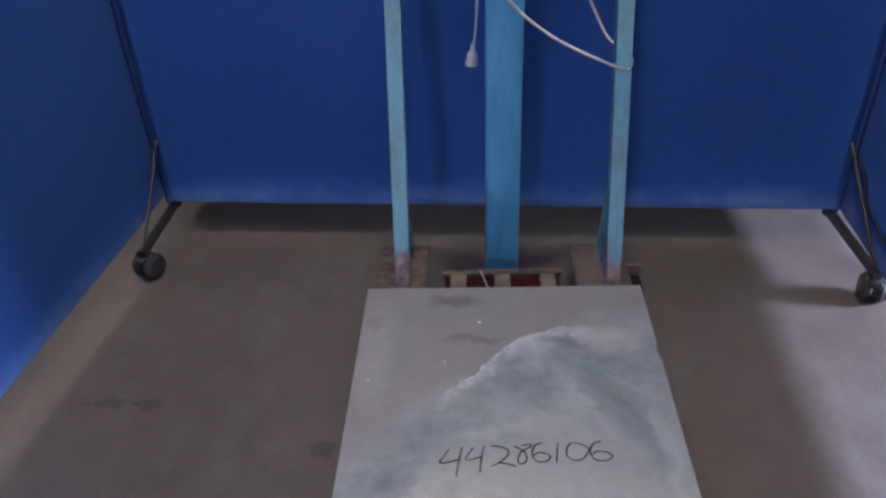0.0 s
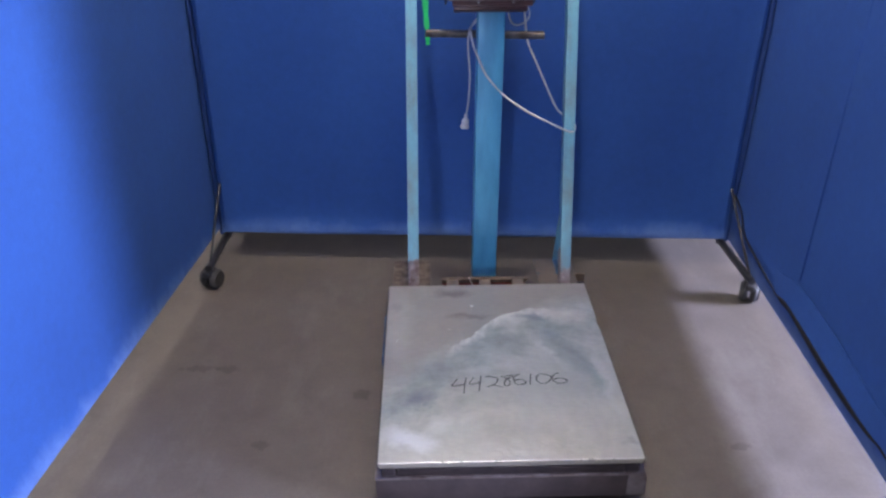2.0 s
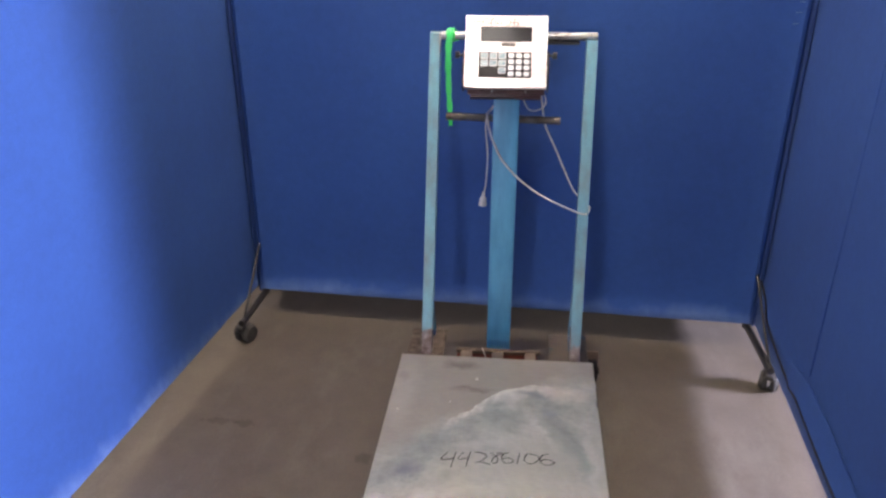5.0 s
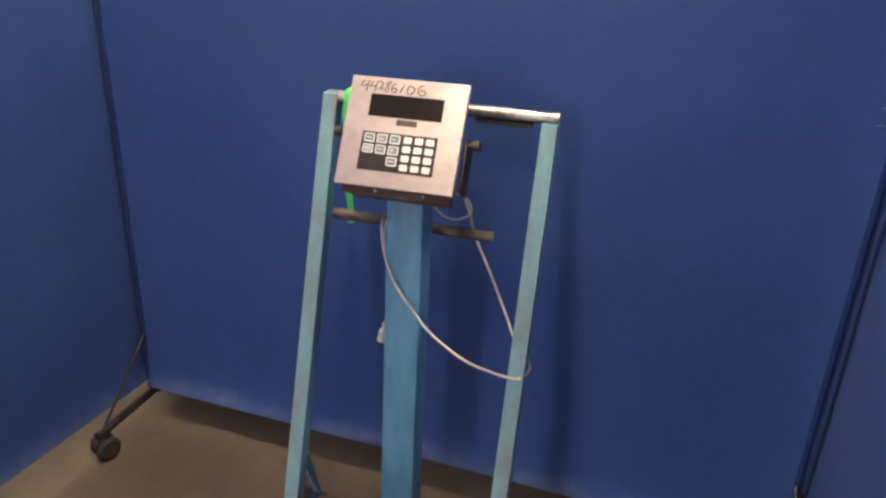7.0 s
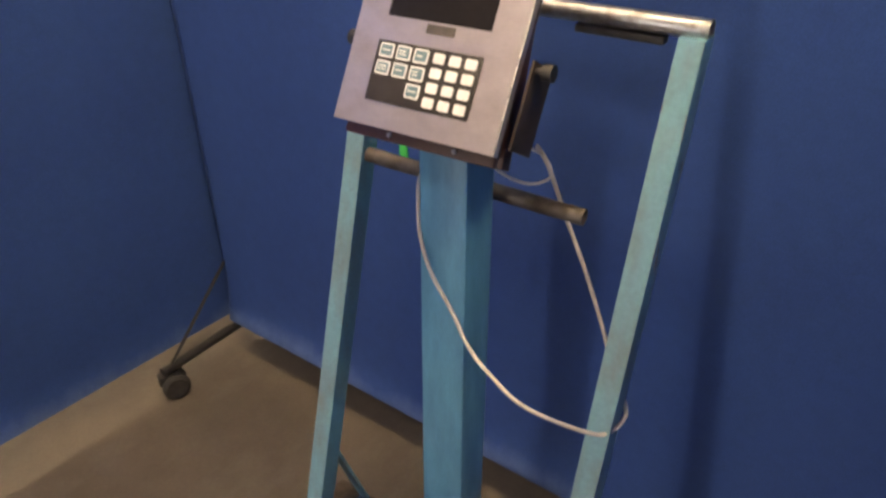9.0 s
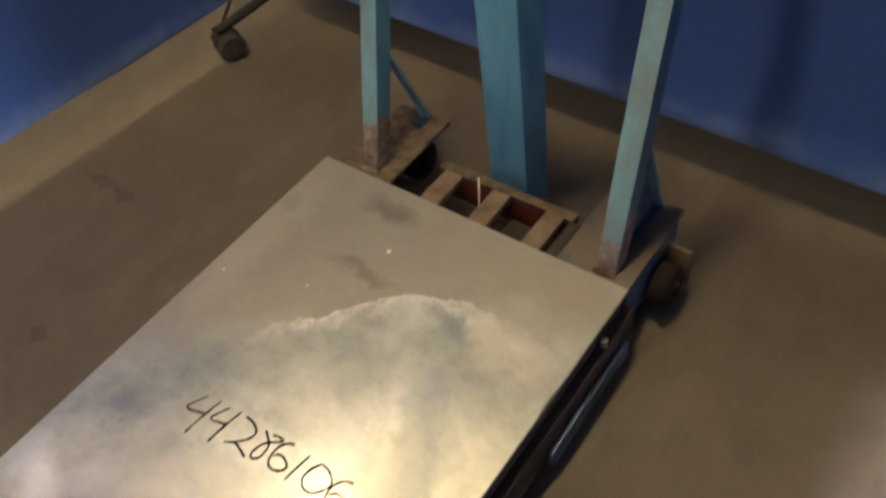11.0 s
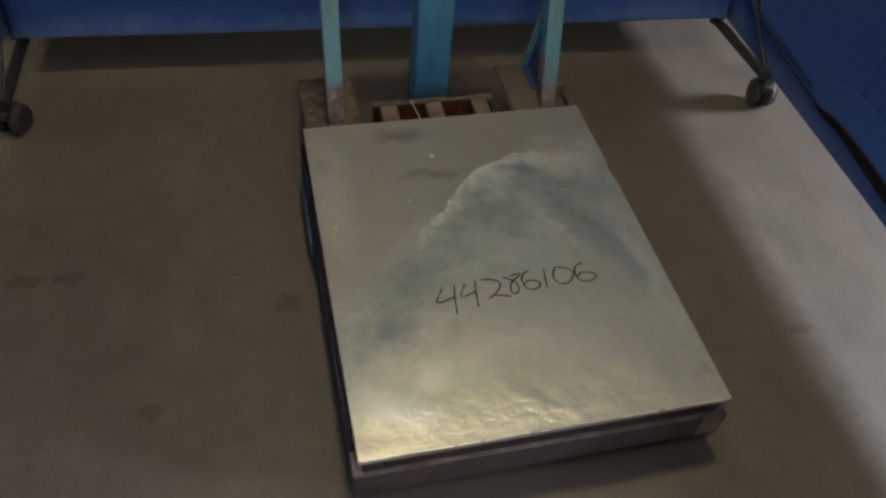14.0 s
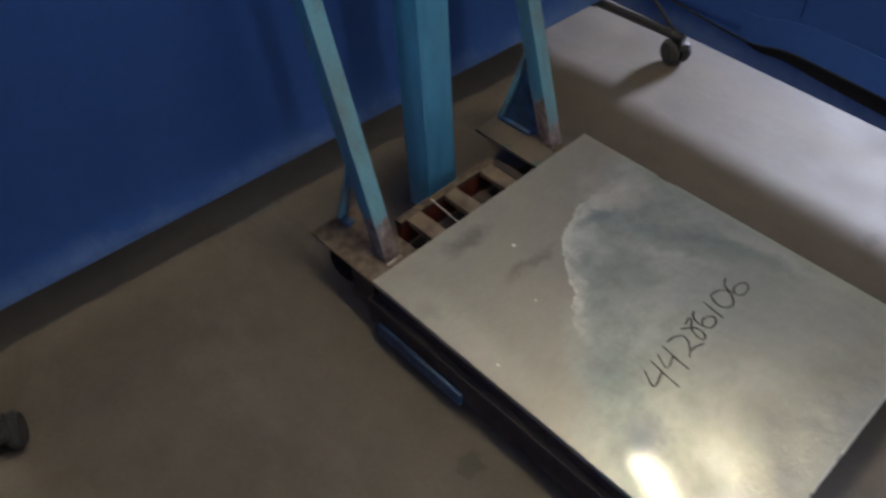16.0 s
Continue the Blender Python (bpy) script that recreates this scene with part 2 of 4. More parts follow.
    band = ramp(n, l, math_node(n, l, "MULTIPLY", gap, 8.0), [(0.0, 0.9), (0.2, 0.65), (0.55, 0.0)])
    crust = math_node(n, l, "MULTIPLY", math_node(n, l, "MULTIPLY", crumb, band), crisp)
    metal = mix(n, l, crust, metal, (0.88, 0.87, 0.82))
    skin = mix(n, l, bare, film, metal)
    for sx, sy, wide, deep, turn, tone, much in (
            (-0.105, -0.05, 0.062, 0.036, 4, (0.17, 0.165, 0.16), 0.7), (-0.07, -0.165, 0.085, 0.018, 6, (0.2, 0.185, 0.165), 0.6), (-0.27, -0.12, 0.03, 0.03, 0, (0.28, 0.27, 0.25), 0.4),
            (0.118, -0.188, 0.058, 0.026, -15, (0.25, 0.29, 0.33), 0.75), (-0.219, -0.54, 0.055, 0.042, 15, (0.2, 0.22, 0.27), 0.75), (0.165, -0.27, 0.03, 0.03, 0, (0.27, 0.32, 0.37), 0.5),
            # pale front-left corner: scuffing, with the bent sheet's reflection put into the colour
            (-0.225, -0.685, 0.085, 0.05, -25, (0.84, 0.83, 0.82), 0.75), (-0.16, -0.63, 0.05, 0.03, 30, (0.74, 0.73, 0.69), 0.5), (0.277, -0.705, 0.02, 0.016, 0, (0.34, 0.32, 0.28), 0.6),
            (0.155, -0.69, 0.035, 0.008, 5, (0.48, 0.45, 0.38), 0.4), (0.19, -0.09, 0.05, 0.03, 0, (0.52, 0.48, 0.44), 0.5)):
        skin = mix(n, l, math_node(n, l, "MULTIPLY", stain(sx, sy, wide, deep, turn, 0.3), much), skin, tone)
    # paint flecks
    for sx, sy, r in ((-0.054, -0.119, 0.0042), (-0.124, -0.237, 0.002), (-0.271, -0.285, 0.0024)):
        mp, far = n.new("ShaderNodeMapping"), n.new("ShaderNodeVectorMath")
        mp.vector_type = "TEXTURE"
        mp.inputs["Location"].default_value, mp.inputs["Scale"].default_value = (sx, sy, 0), (r, r, 1000)
        l.new(co.outputs["Object"], mp.inputs[0])
        far.operation = "LENGTH"
        l.new(mp.outputs[0], far.inputs[0])
        skin = mix(n, l, ramp(n, l, math_node(n, l, "MULTIPLY", far.outputs["Value"], 0.5), [(0.35, 1.0), (0.55, 0.0)]), skin, (0.95, 0.93, 0.88))
    l.new(mix(n, l, 1.0, skin, ramp(n, l, fine, [(0.2, 0.9), (0.8, 1.0)]), "MULTIPLY"), b.inputs["Base Color"])
    dull = ramp(n, l, cloud, [(0.2, 0.42), (0.8, 0.27)])
    l.new(mix(n, l, bare, (0.4, 0.4, 0.4), dull), b.inputs["Roughness"])
    b.inputs["Metallic"].default_value = 0.6
    b.inputs["Coat Weight"].default_value, b.inputs["Coat Roughness"].default_value = 0.7, 0.09
    py = plain.outputs[1]
    near = ramp(n, l, math_node(n, l, "MULTIPLY_ADD", py, -2.6, -0.95), [(0.0, 0.1), (0.8, 0.55)])
    crease = ramp(n, l, math_node(n, l, "MULTIPLY_ADD", py, -5.0, -2.9), [(0.1, 0.0), (0.8, 0.3)])
    wave = math_node(n, l, "MULTIPLY", grain(n, l, 8.5, 2, 0.4), near)
    wave = math_node(n, l, "ADD", wave, math_node(n, l, "MULTIPLY", grain(n, l, 30, 2, 0.5), crease))
    # sharp curling creases in front, where the sheet has been trodden on
    mp, kink = n.new("ShaderNodeMapping"), n.new("ShaderNodeTexNoise")
    mp.inputs["Rotation"].default_value, mp.inputs["Scale"].default_value = (0, 0, radians(32)), (1, 2.2, 1)
    l.new(at, mp.inputs[0])
    l.new(mp.outputs[0], kink.inputs["Vector"])
    kink.inputs["Scale"].default_value, kink.inputs["Detail"].default_value, kink.inputs["Distortion"].default_value = 8.0, 1.5, 1.6
    ridge = math_node(n, l, "ABSOLUTE", math_node(n, l, "SUBTRACT", kink.outputs["Fac"], 0.5))
    ridge = ramp(n, l, ridge, [(0.0, 0.0), (0.06, 1.0)])
    wave = math_node(n, l, "ADD", wave, math_node(n, l, "MULTIPLY", ridge, math_node(n, l, "MULTIPLY", crease, 0.11)))
    bump(n, l, b, wave, 0.6, 0.016)
    return m


FABRIC, FLOOR, SHEET = fabric_material(), floor_material(), sheet_material()
TEAL = worn("pale_blue_paint", (0.1, 0.35, 0.56), (0.07, 0.26, 0.44), 0.42, 0.0, 9, 130, 0.1, stretch=(3, 3, 0.6))
TEAL_WORN = worn("scuffed_blue_paint", (0.15, 0.335, 0.44), (0.15, 0.2, 0.22), 0.5, 0.0, 13, 150, 0.2, 0.52, 0.72, stretch=(1.6, 1.6, 0.6))
POST, POST_EDGE = post_material("post_paint", 0.66), post_material("chipped_post_edge", 0.5)
# same paint for the side faces, with their shade put into a deeper blue
POST_SIDE_SHADE = post_material("post_side_shade_paint", 0.62, (0.075, 0.24, 0.38), (0.09, 0.16, 0.22), 0.235)
HANDLE = worn("dull_grey_pipe", (0.13, 0.115, 0.11), (0.05, 0.038, 0.032), 0.6, 0.4, 26, 160, 0.3)
BARE = worn("bare_grey_steel", (0.27, 0.235, 0.235), (0.15, 0.11, 0.1), 0.45, 0.5, 30, 160, 0.2)
RUST = worn("rusty_steel", (0.15, 0.115, 0.09), (0.06, 0.042, 0.034), 0.75, 0.3, 40, 200, 0.4)
STAINED = worn("teal_stained_steel", (0.12, 0.095, 0.08), (0.06, 0.09, 0.1), 0.55, 0.3, 22, 150, 0.25, 0.52, 0.68)
GRIME = worn("grimy_dark_steel", (0.038, 0.026, 0.026), (0.02, 0.014, 0.015), 0.65, 0.1, 18, 140, 0.2)
NAVY = worn("dark_blue_paint", (0.035, 0.09, 0.2), (0.03, 0.04, 0.07), 0.45, 0.1, 20, 140, 0.2)
BASE = worn("dull_brown_grey_paint", (0.1, 0.078, 0.078), (0.06, 0.046, 0.048), 0.5, 0.3, 10, 120, 0.15)
REDBOX = worn("dark_red_primer", (0.17, 0.03, 0.018), (0.07, 0.016, 0.011), 0.6, 0.0, 20, 150, 0.2)
TAN = worn("tan_stained_steel", (0.21, 0.155, 0.118), (0.12, 0.088, 0.07), 0.55, 0.2, 26, 150, 0.2)
BLACK = worn("black_powder_coat", (0.018, 0.017, 0.02), (0.03, 0.028, 0.028), 0.45, 0.0, 20, 200, 0.1)
POSTBLUE = worn("navy_tube", (0.026, 0.062, 0.21), (0.03, 0.075, 0.25), 0.6, 0.0, 20, 200, 0.1)
PIPING_AND_SHADE = worn("black_piping_and_gap_shade", (0.006, 0.006, 0.008), (0.01, 0.009, 0.012), 0.95, 0.0, 30, 200, 0.1)
WHEEL = worn("greasy_dark_wheel", (0.012, 0.009, 0.011), (0.022, 0.014, 0.013), 0.8, 0.0, 40, 200, 0.3)
STITCH = worn("pale_blue_thread", (0.13, 0.2, 0.36), (0.1, 0.16, 0.3), 0.9, 0.0, 30, 200, 0.1)
RUBBER = worn("black_rubber", (0.022, 0.021, 0.022), (0.05, 0.046, 0.045), 0.6, 0.0, 60, 200, 0.1)
CHROME = worn("galvanised_tube", (0.42, 0.43, 0.46), (0.22, 0.2, 0.19), 0.36, 0.9, 35, 160, 0.1, 0.5, 0.7)
# near-white steel: the highlight on raw edges is put into the colour
RIM = worn("steel_edge_highlight", (0.86, 0.84, 0.8), (0.6, 0.57, 0.52), 0.3, 0.6, 40, 200, 0.05)
FACE = worn("brushed_stainless", (0.67, 0.6, 0.605), (0.47, 0.41, 0.41), 0.35, 0.85, 16, 240, 0.05, 0.35, 0.72, stretch=(0.6, 1, 1), spread=0.06)
BOXPAINT = worn("brown_housing_paint", (0.09, 0.035, 0.032), (0.05, 0.022, 0.022), 0.4, 0.1, 12, 150, 0.1)
SCREEN = worn("dark_display_glass", (0.012, 0.012, 0.015), (0.018, 0.016, 0.018), 0.15, 0.0, 8, 120, 0.0)
KEYPAD = worn("black_keypad_foil", (0.03, 0.026, 0.028), (0.045, 0.04, 0.04), 0.35, 0.0, 16, 150, 0.05)
for dull, gloss in ((WHEEL, 0.2), (SCREEN, 0.09), (KEYPAD, 0.25)):
    dull.node_tree.nodes["Principled BSDF"].inputs["Specular IOR Level"].default_value = gloss
KEYWHITE = worn("white_key_foil", (0.85, 0.85, 0.87), (0.74, 0.74, 0.78), 0.35, 0.0, 30, 160, 0.05)
KEYTEAL = worn("teal_key_foil", (0.11, 0.2, 0.25), (0.16, 0.26, 0.31), 0.35, 0.0, 40, 160, 0.05)
CABLE = worn("off_white_cable", (0.62, 0.58, 0.58), (0.45, 0.41, 0.4), 0.5, 0.0, 30, 150, 0.05)
GREEN = worn("green_plastic_ribbon", (0.03, 0.6, 0.14), (0.02, 0.5, 0.1), 0.4, 0.0, 15, 120, 0.1)
INK = worn("black_marker_ink", (0.012, 0.011, 0.014), (0.025, 0.022, 0.026), 0.85, 0.0, 60, 200, 0.0)
PLASTER = worn("stained_cream_plaster", (0.66, 0.63, 0.58), (0.5, 0.46, 0.41), 0.85, 0.0, 1.5, 60, 0.2)
DULLWALL = worn("dull_grey_brown_plaster", (0.34, 0.315, 0.285), (0.26, 0.235, 0.21), 0.9, 0.0, 1.2, 50, 0.2)
PLINTH = worn("flaking_brown_plinth_paint", (0.3, 0.24, 0.18), (0.66, 0.62, 0.56), 0.8, 0.0, 5, 60, 0.2, 0.55, 0.6)
CEILING = worn("grey_white_ceiling", (0.2, 0.185, 0.17), (0.15, 0.14, 0.13), 0.9, 0.0, 1.0, 40, 0.1)
FIXTURE = worn("white_lamp_housing", (0.75, 0.74, 0.7), (0.65, 0.63, 0.6), 0.5, 0.0, 6, 80, 0.05)
SCREEN.node_tree.nodes["Principled BSDF"].inputs["Specular IOR Level"].default_value = 0.12
def glowing(name, colour, strength):
    m, n, l, b = nodes_of(name)
    b.inputs["Emission Color"].default_value = (*colour, 1)
    b.inputs["Emission Strength"].default_value = strength
    return m


PANEL = glowing("warm_panel_diffuser", (1.0, 0.83, 0.58), PANEL_GLOW)
PANEL_BRIGHT = glowing("bright_panel_diffuser", (1.0, 0.9, 0.74), PANEL_GLOW * 1.4)
PANEL_SOFT = glowing("soft_panel_diffuser", (1.0, 0.85, 0.63), PANEL_GLOW * 0.55)
PANEL_DIM = glowing("neutral_panel_diffuser", (1.0, 0.92, 0.82), PANEL_GLOW * 0.3)


# ---- building helpers ----
def finish(name, bm, material, parent=None, label="", smooth=35):
    me = bpy.data.meshes.new(name)
    bm.normal_update()
    bm.to_mesh(me)
    bm.free()
    for mt in material if isinstance(material, (list, tuple)) else [material]:
        me.materials.append(mt)
    if smooth:
        me.shade_smooth()
        me.set_sharp_from_angle(angle=radians(smooth))
    ob = new(name, me)
    if parent:
        ob.parent = parent
    if label:
        ob["label"] = label
    return ob


def part(name, bm, material, parent, label=""):
    return finish(name, bm, material, parent, label)


def thing(name, m, label, category, group="", kind=""):
    ob = new(name)
    ob.matrix_world = m
    ob.empty_display_size = 0.1
    return tagged(ob, label, category, group, kind)


def block(bm, x0, x1, y0, y1, z0, z1, bevel=0.002, turn=None, mat=0):
    """A box with softened edges, turned by a matrix when one is given."""
    made = bmesh.ops.create_cube(bm, size=1.0)["verts"]
    for v in made:
        v.co = Vector(((x0 + x1) / 2 + v.co.x * (x1 - x0), (y0 + y1) / 2 + v.co.y * (y1 - y0), (z0 + z1) / 2 + v.co.z * (z1 - z0)))
    faces = list({f for v in made for f in v.link_faces})
    if bevel:
        edges = list({e for v in made for e in v.link_edges})
        out = bmesh.ops.bevel(bm, geom=edges, offset=bevel, segments=2, profile=0.5, affect="EDGES")
        faces = [f for f in bm.faces if f in set(out["faces"])] + [f for f in faces if f.is_valid]
        made = list({v for f in faces for v in f.verts})
    for f in faces:
        f.material_index = mat
    if turn is not None:
        bmesh.ops.transform(bm, matrix=turn, verts=made)
    return bm


def box(*a, **k):
    return block(bmesh.new(), *a, **k)


def smooth_line(points, steps=8):
    """Catmull-Rom through the points."""
    p = [Vector(q) for q in points]
    p = [2 * p[0] - p[1]] + p + [2 * p[-1] - p[-2]]
    out = []
    for a, b, c, d in zip(p, p[1:], p[2:], p[3:]):
        for k in range(steps):
            t = k / steps
            out.append(0.5 * (2 * b + (c - a) * t + (2 * a - 5 * b + 4 * c - d) * t * t + (3 * b - a - 3 * c + d) * t ** 3))
    return out + [p[-2]]


def tube(bm, points, radius, sides=12, caps=True, flat=1.0):
    """A round bar swept along the points; radius is a number or a function of the way along."""
    pts = [Vector(q) for q in points]
    rings, up = [], None
    for i, p in enumerate(pts):
        way = (pts[min(i + 1, len(pts) - 1)] - pts[max(i - 1, 0)]).normalized()
        if up is None:
            up = way.orthogonal().normalized()
        up = (up - way * up.dot(way)).normalized()
        side = way.cross(up)
        r = radius(i / (len(pts) - 1)) if callable(radius) else radius
        rings.append([bm.verts.new(p + r * (math.cos(a) * up + flat * math.sin(a) * side)) for a in (2 * math.pi * k / sides for k in range(sides))])
    for a, b in zip(rings, rings[1:]):
        for k in range(sides):
            bm.faces.new((a[k], a[(k + 1) % sides], b[(k + 1) % sides], b[k]))
    if caps:
        bm.faces.new(rings[0][::-1])
        bm.faces.new(rings[-1])
    return bm


def rod(points, radius, sides=12, flat=1.0):
    return tube(bmesh.new(), points, radius, sides, True, flat)


def hollow(bm, a, b, r, wall, sides=16):
    """An open pipe from a to b."""
    a, b = Vector(a), Vector(b)
    way = (b - a).normalized()
    up = way.orthogonal().normalized()
    side = way.cross(up)
    ring = lambda c, q: [bm.verts.new(c + q * (math.cos(t) * up + math.sin(t) * side)) for t in (2 * math.pi * k / sides for k in range(sides))]
    o0, o1, i1, i0 = ring(a, r), ring(b, r), ring(b, r - wall), ring(a, r - wall)
    for p, q in ((o0, o1), (o1, i1), (i1, i0), (i0, o0)):
        for k in range(sides):
            bm.faces.new((p[k], p[(k + 1) % sides], q[(k + 1) % sides], q[k]))
    return bm


def strut(p, q, wide, thick):
    """A flat strip from p to q: wide along x, thick across its run."""
    bm = bmesh.new()
    run = (q - p).normalized()
    out = Vector((0, -run.z, run.y)).normalized() * thick
    side = Vector((wide, 0, 0))
    ends = [[bm.verts.new(c + a * side + b * out) for a, b in ((-1, -1), (1, -1), (1, 1), (-1, 1))] for c in (p, q)]
    bm.faces.new(ends[0][::-1])
    bm.faces.new(ends[1])
    for k in range(4):
        bm.faces.new((ends[0][k], ends[0][(k + 1) % 4], ends[1][(k + 1) % 4], ends[1][k]))
    bmesh.ops.recalc_face_normals(bm, faces=bm.faces)
    return bm


GLYPHS = {
    "4": ([(0.39, 0.92), (0.13, 0.66), (0.0, 0.49), (0.2, 0.45), (0.82, 0.57)], [(1.0, 1.0), (0.88, 0.62), (0.8, 0.28), (0.76, 0.0)]),
    "2": ([(0.0, 1.0), (0.37, 0.98), (0.7, 0.79), (0.65, 0.49), (0.33, 0.19), (0.02, 0.0), (0.33, 0.16), (0.65, 0.12), (1.0, 0.0)],),
    "8": ([(0.0, 0.91), (0.34, 0.77), (0.66, 0.56), (0.69, 0.16), (0.38, 0.0), (0.21, 0.16), (0.41, 0.58), (0.97, 0.88), (1.0, 1.0), (0.45, 0.93)],),
    "6": ([(0.59, 1.0), (0.21, 0.88), (0.0, 0.57), (0.06, 0.18), (0.37, 0.0), (0.85, 0.08), (1.0, 0.3), (0.68, 0.46), (0.3, 0.48), (0.08, 0.33)],),
    "1": ([(1.0, 1.0), (0.4, 0.47), (0.0, 0.0)],),
    "0": ([(0.25, 1.0), (0.03, 0.64), (0.0, 0.23), (0.28, 0.0), (0.64, 0.03), (0.97, 0.38), (1.0, 0.67), (0.64, 0.92), (0.28, 0.97)],),
}


def handwriting(text, places, width, lift):
    """Marker strokes: one flat ribbon a stroke. places: left, base, wide, high of each figure."""
    bm = bmesh.new()
    for ch, (x, y, w, h) in zip(text, places):
        for stroke in GLYPHS[ch]:
            pts = smooth_line([(x + w * a, y + h * b, lift) for a, b in stroke], 6)
            last = None
            for i, p in enumerate(pts):
                way = (pts[min(i + 1, len(pts) - 1)] - pts[max(i - 1, 0)]).normalized()
                half = width / 2 * (0.8 + 0.35 * noise.noise(p * 90)) * Vector((-way.y, way.x, 0))
                pair = (bm.verts.new(p + half), bm.verts.new(p - half))
                if last:
                    f = bm.faces.new((last[0], last[1], pair[1], pair[0]))
                    f.normal_update()
                    if f.normal.z < 0:
                        f.normal_flip()
                last = pair
    return bm


# ---- the hall ----
def slab(name, x0, x1, y0, y1, z0, z1, material):
    return tagged(finish(name, box(x0, x1, y0, y1, z0, z1, bevel=0), material, smooth=0), kind="structure")


WEST, NORTH, TOP = -7.0, 4.6, 3.25
tagged(slab("floor", WEST - 0.2, EAST + 0.2, SOUTH - 0.2, NORTH + 0.2, -0.15, 0.0, FLOOR), "worn brown-grey concrete floor with oil marks and pale flecks", "floor")
tagged(slab("ceiling", WEST - 0.2, EAST + 0.2, SOUTH - 0.2, NORTH + 0.2, TOP, TOP + 0.15, CEILING), "plain grey-white plastered ceiling of the hall", "ceiling")
tagged(slab("wall_north", WEST - 0.2, EAST + 0.2, NORTH, NORTH + 0.2, 0.0, TOP, DULLWALL), "dull grey-brown plaster wall of the hall", "wall")
tagged(slab("wall_west", WEST - 0.2, WEST, SOUTH, NORTH, 0.0, TOP, DULLWALL), "dull grey-brown plaster wall of the hall", "wall")
tagged(slab("wall_pier", WEST, -2.15, 1.72, 1.95, 0.0, TOP, PLASTER), "stained cream plaster wall end beyond the blue screens", "wall")
tagged(slab("baseboard", WEST, -2.15, 1.7, 1.72, 0.0, 0.24, PLINTH), "brown painted plinth flaking to white along the wall", "baseboard")


def east_wall():
    bm = bmesh.new()
    edge = SOUTH
    for wy, sill, head, wide in sorted(WINDOWS):
        block(bm, EAST, EAST + 0.2, edge, wy - wide / 2, 0, TOP, 0)
        block(bm, EAST, EAST + 0.2, wy - wide / 2, wy + wide / 2, 0, sill, 0)
        block(bm, EAST, EAST + 0.2, wy - wide / 2, wy + wide / 2, head, TOP, 0)
        edge = wy + wide / 2
    block(bm, EAST, EAST + 0.2, edge, NORTH, 0, TOP, 0)
    tagged(finish("wall_east", bm, DULLWALL, smooth=0), "dull grey-brown plaster wall with two window openings", "wall", kind="structure")


east_wall()


def south_wall():
    bm = bmesh.new()
    x, sill, head, wide = YARD
    block(bm, WEST - 0.2, x - wide / 2, SOUTH - 0.2, SOUTH, 0, TOP, 0)
    block(bm, x + wide / 2, EAST + 0.2, SOUTH - 0.2, SOUTH, 0, TOP, 0)
    block(bm, x - wide / 2, x + wide / 2, SOUTH - 0.2, SOUTH, 0, sill, 0)
    block(bm, x - wide / 2, x + wide / 2, SOUTH - 0.2, SOUTH, head, TOP, 0)
    tagged(finish("wall_south", bm, DULLWALL, smooth=0), "dull grey-brown plaster wall with one window opening", "wall", kind="structure")


south_wall()


def ceiling_light(x, y, diffuser):
    lamp = thing("ceiling_light", pose(x, y, TOP), "small square ceiling panel lamp out of view, lit warm white", "ceiling light", "ceiling lights")
    part("housing", box(-0.17, 0.17, -0.17, 0.17, -0.07, 0.0, bevel=0.008), FIXTURE, lamp)
    part("diffuser", box(-0.15, 0.15, -0.15, 0.15, -0.078, -0.069, bevel=0.003), diffuser, lamp, "glowing diffuser")


# one row over the scale, one lamp of the next row in front of it, and added fill lamps
# the one at x 3.0 is an unseen fill added to balance the screens
for x, panel in ((-3.0, PANEL_BRIGHT), (-1.3, PANEL_SOFT), (-0.03, PANEL), (1.42, PANEL_SOFT), (3.0, PANEL_SOFT)):
    ceiling_light(x, -0.08, panel)
ceiling_light(-0.2, -1.5, PANEL_DIM)
# unseen fill added behind to lift the dark floor strip under the back screen
ceiling_light(0.6, 2.6, PANEL_DIM)


# ---- rolling screens ----
def fabric_sheet(length, low, high, seed, depth=0.019, lean=0.0, kick=0.0):
    """Cloth stretched over a tube frame: full at the rim, slack between, with faint folds."""
    bm = bmesh.new()
    nx, nz = 72, 72
    def level(k, n, a, b):
        s = k / n
        s = 0.5 - 0.5 * math.cos(math.pi * s)
        return a + (b - a) * (0.35 * k / n + 0.65 * s)
    grid = {}
    for side in (0, 1):
        for i in range(nx + 1):
            for j in range(nz + 1):
                x, z = level(i, nx, -length / 2, length / 2), level(j, nz, low, high)
                d = min(x + length / 2, length / 2 - x, z - low, high - z)
                if d < depth:
                    h = math.sqrt(max(depth ** 2 - (depth - d) ** 2, 0))
                else:
                    h = depth - 0.013 * (1 - math.exp(-(d - depth) / 0.03))
                h += 0.0018 if depth < d < 0.062 else 0.0
                h += 0.0035 * noise.noise((x * 2.2 + seed, z * 1.6, side * 7.0)) * min(d / 0.1, 1)
                rim = 0.004 * noise.noise((x * 3.0 + seed, 3.0, 0)) if j == 0 else 0
                grid[side, i, j] = bm.verts.new((x, -h if side == 0 else h, z + rim))
    for side in (0, 1):
        for i in range(nx):
            for j in range(nz):
                q = [grid[side, i, j], grid[side, i + 1, j], grid[side, i + 1, j + 1], grid[side, i, j + 1]]
                bm.faces.new(q if side == 0 else q[::-1])
    bmesh.ops.remove_doubles(bm, verts=bm.verts, dist=0.0004)
    for v in bm.verts:
        v.co.x += lean * (v.co.z - low) * (length / 2 - v.co.x) / length
        v.co.y -= kick * math.exp(-(v.co.z - low) / 0.11)
    return bm


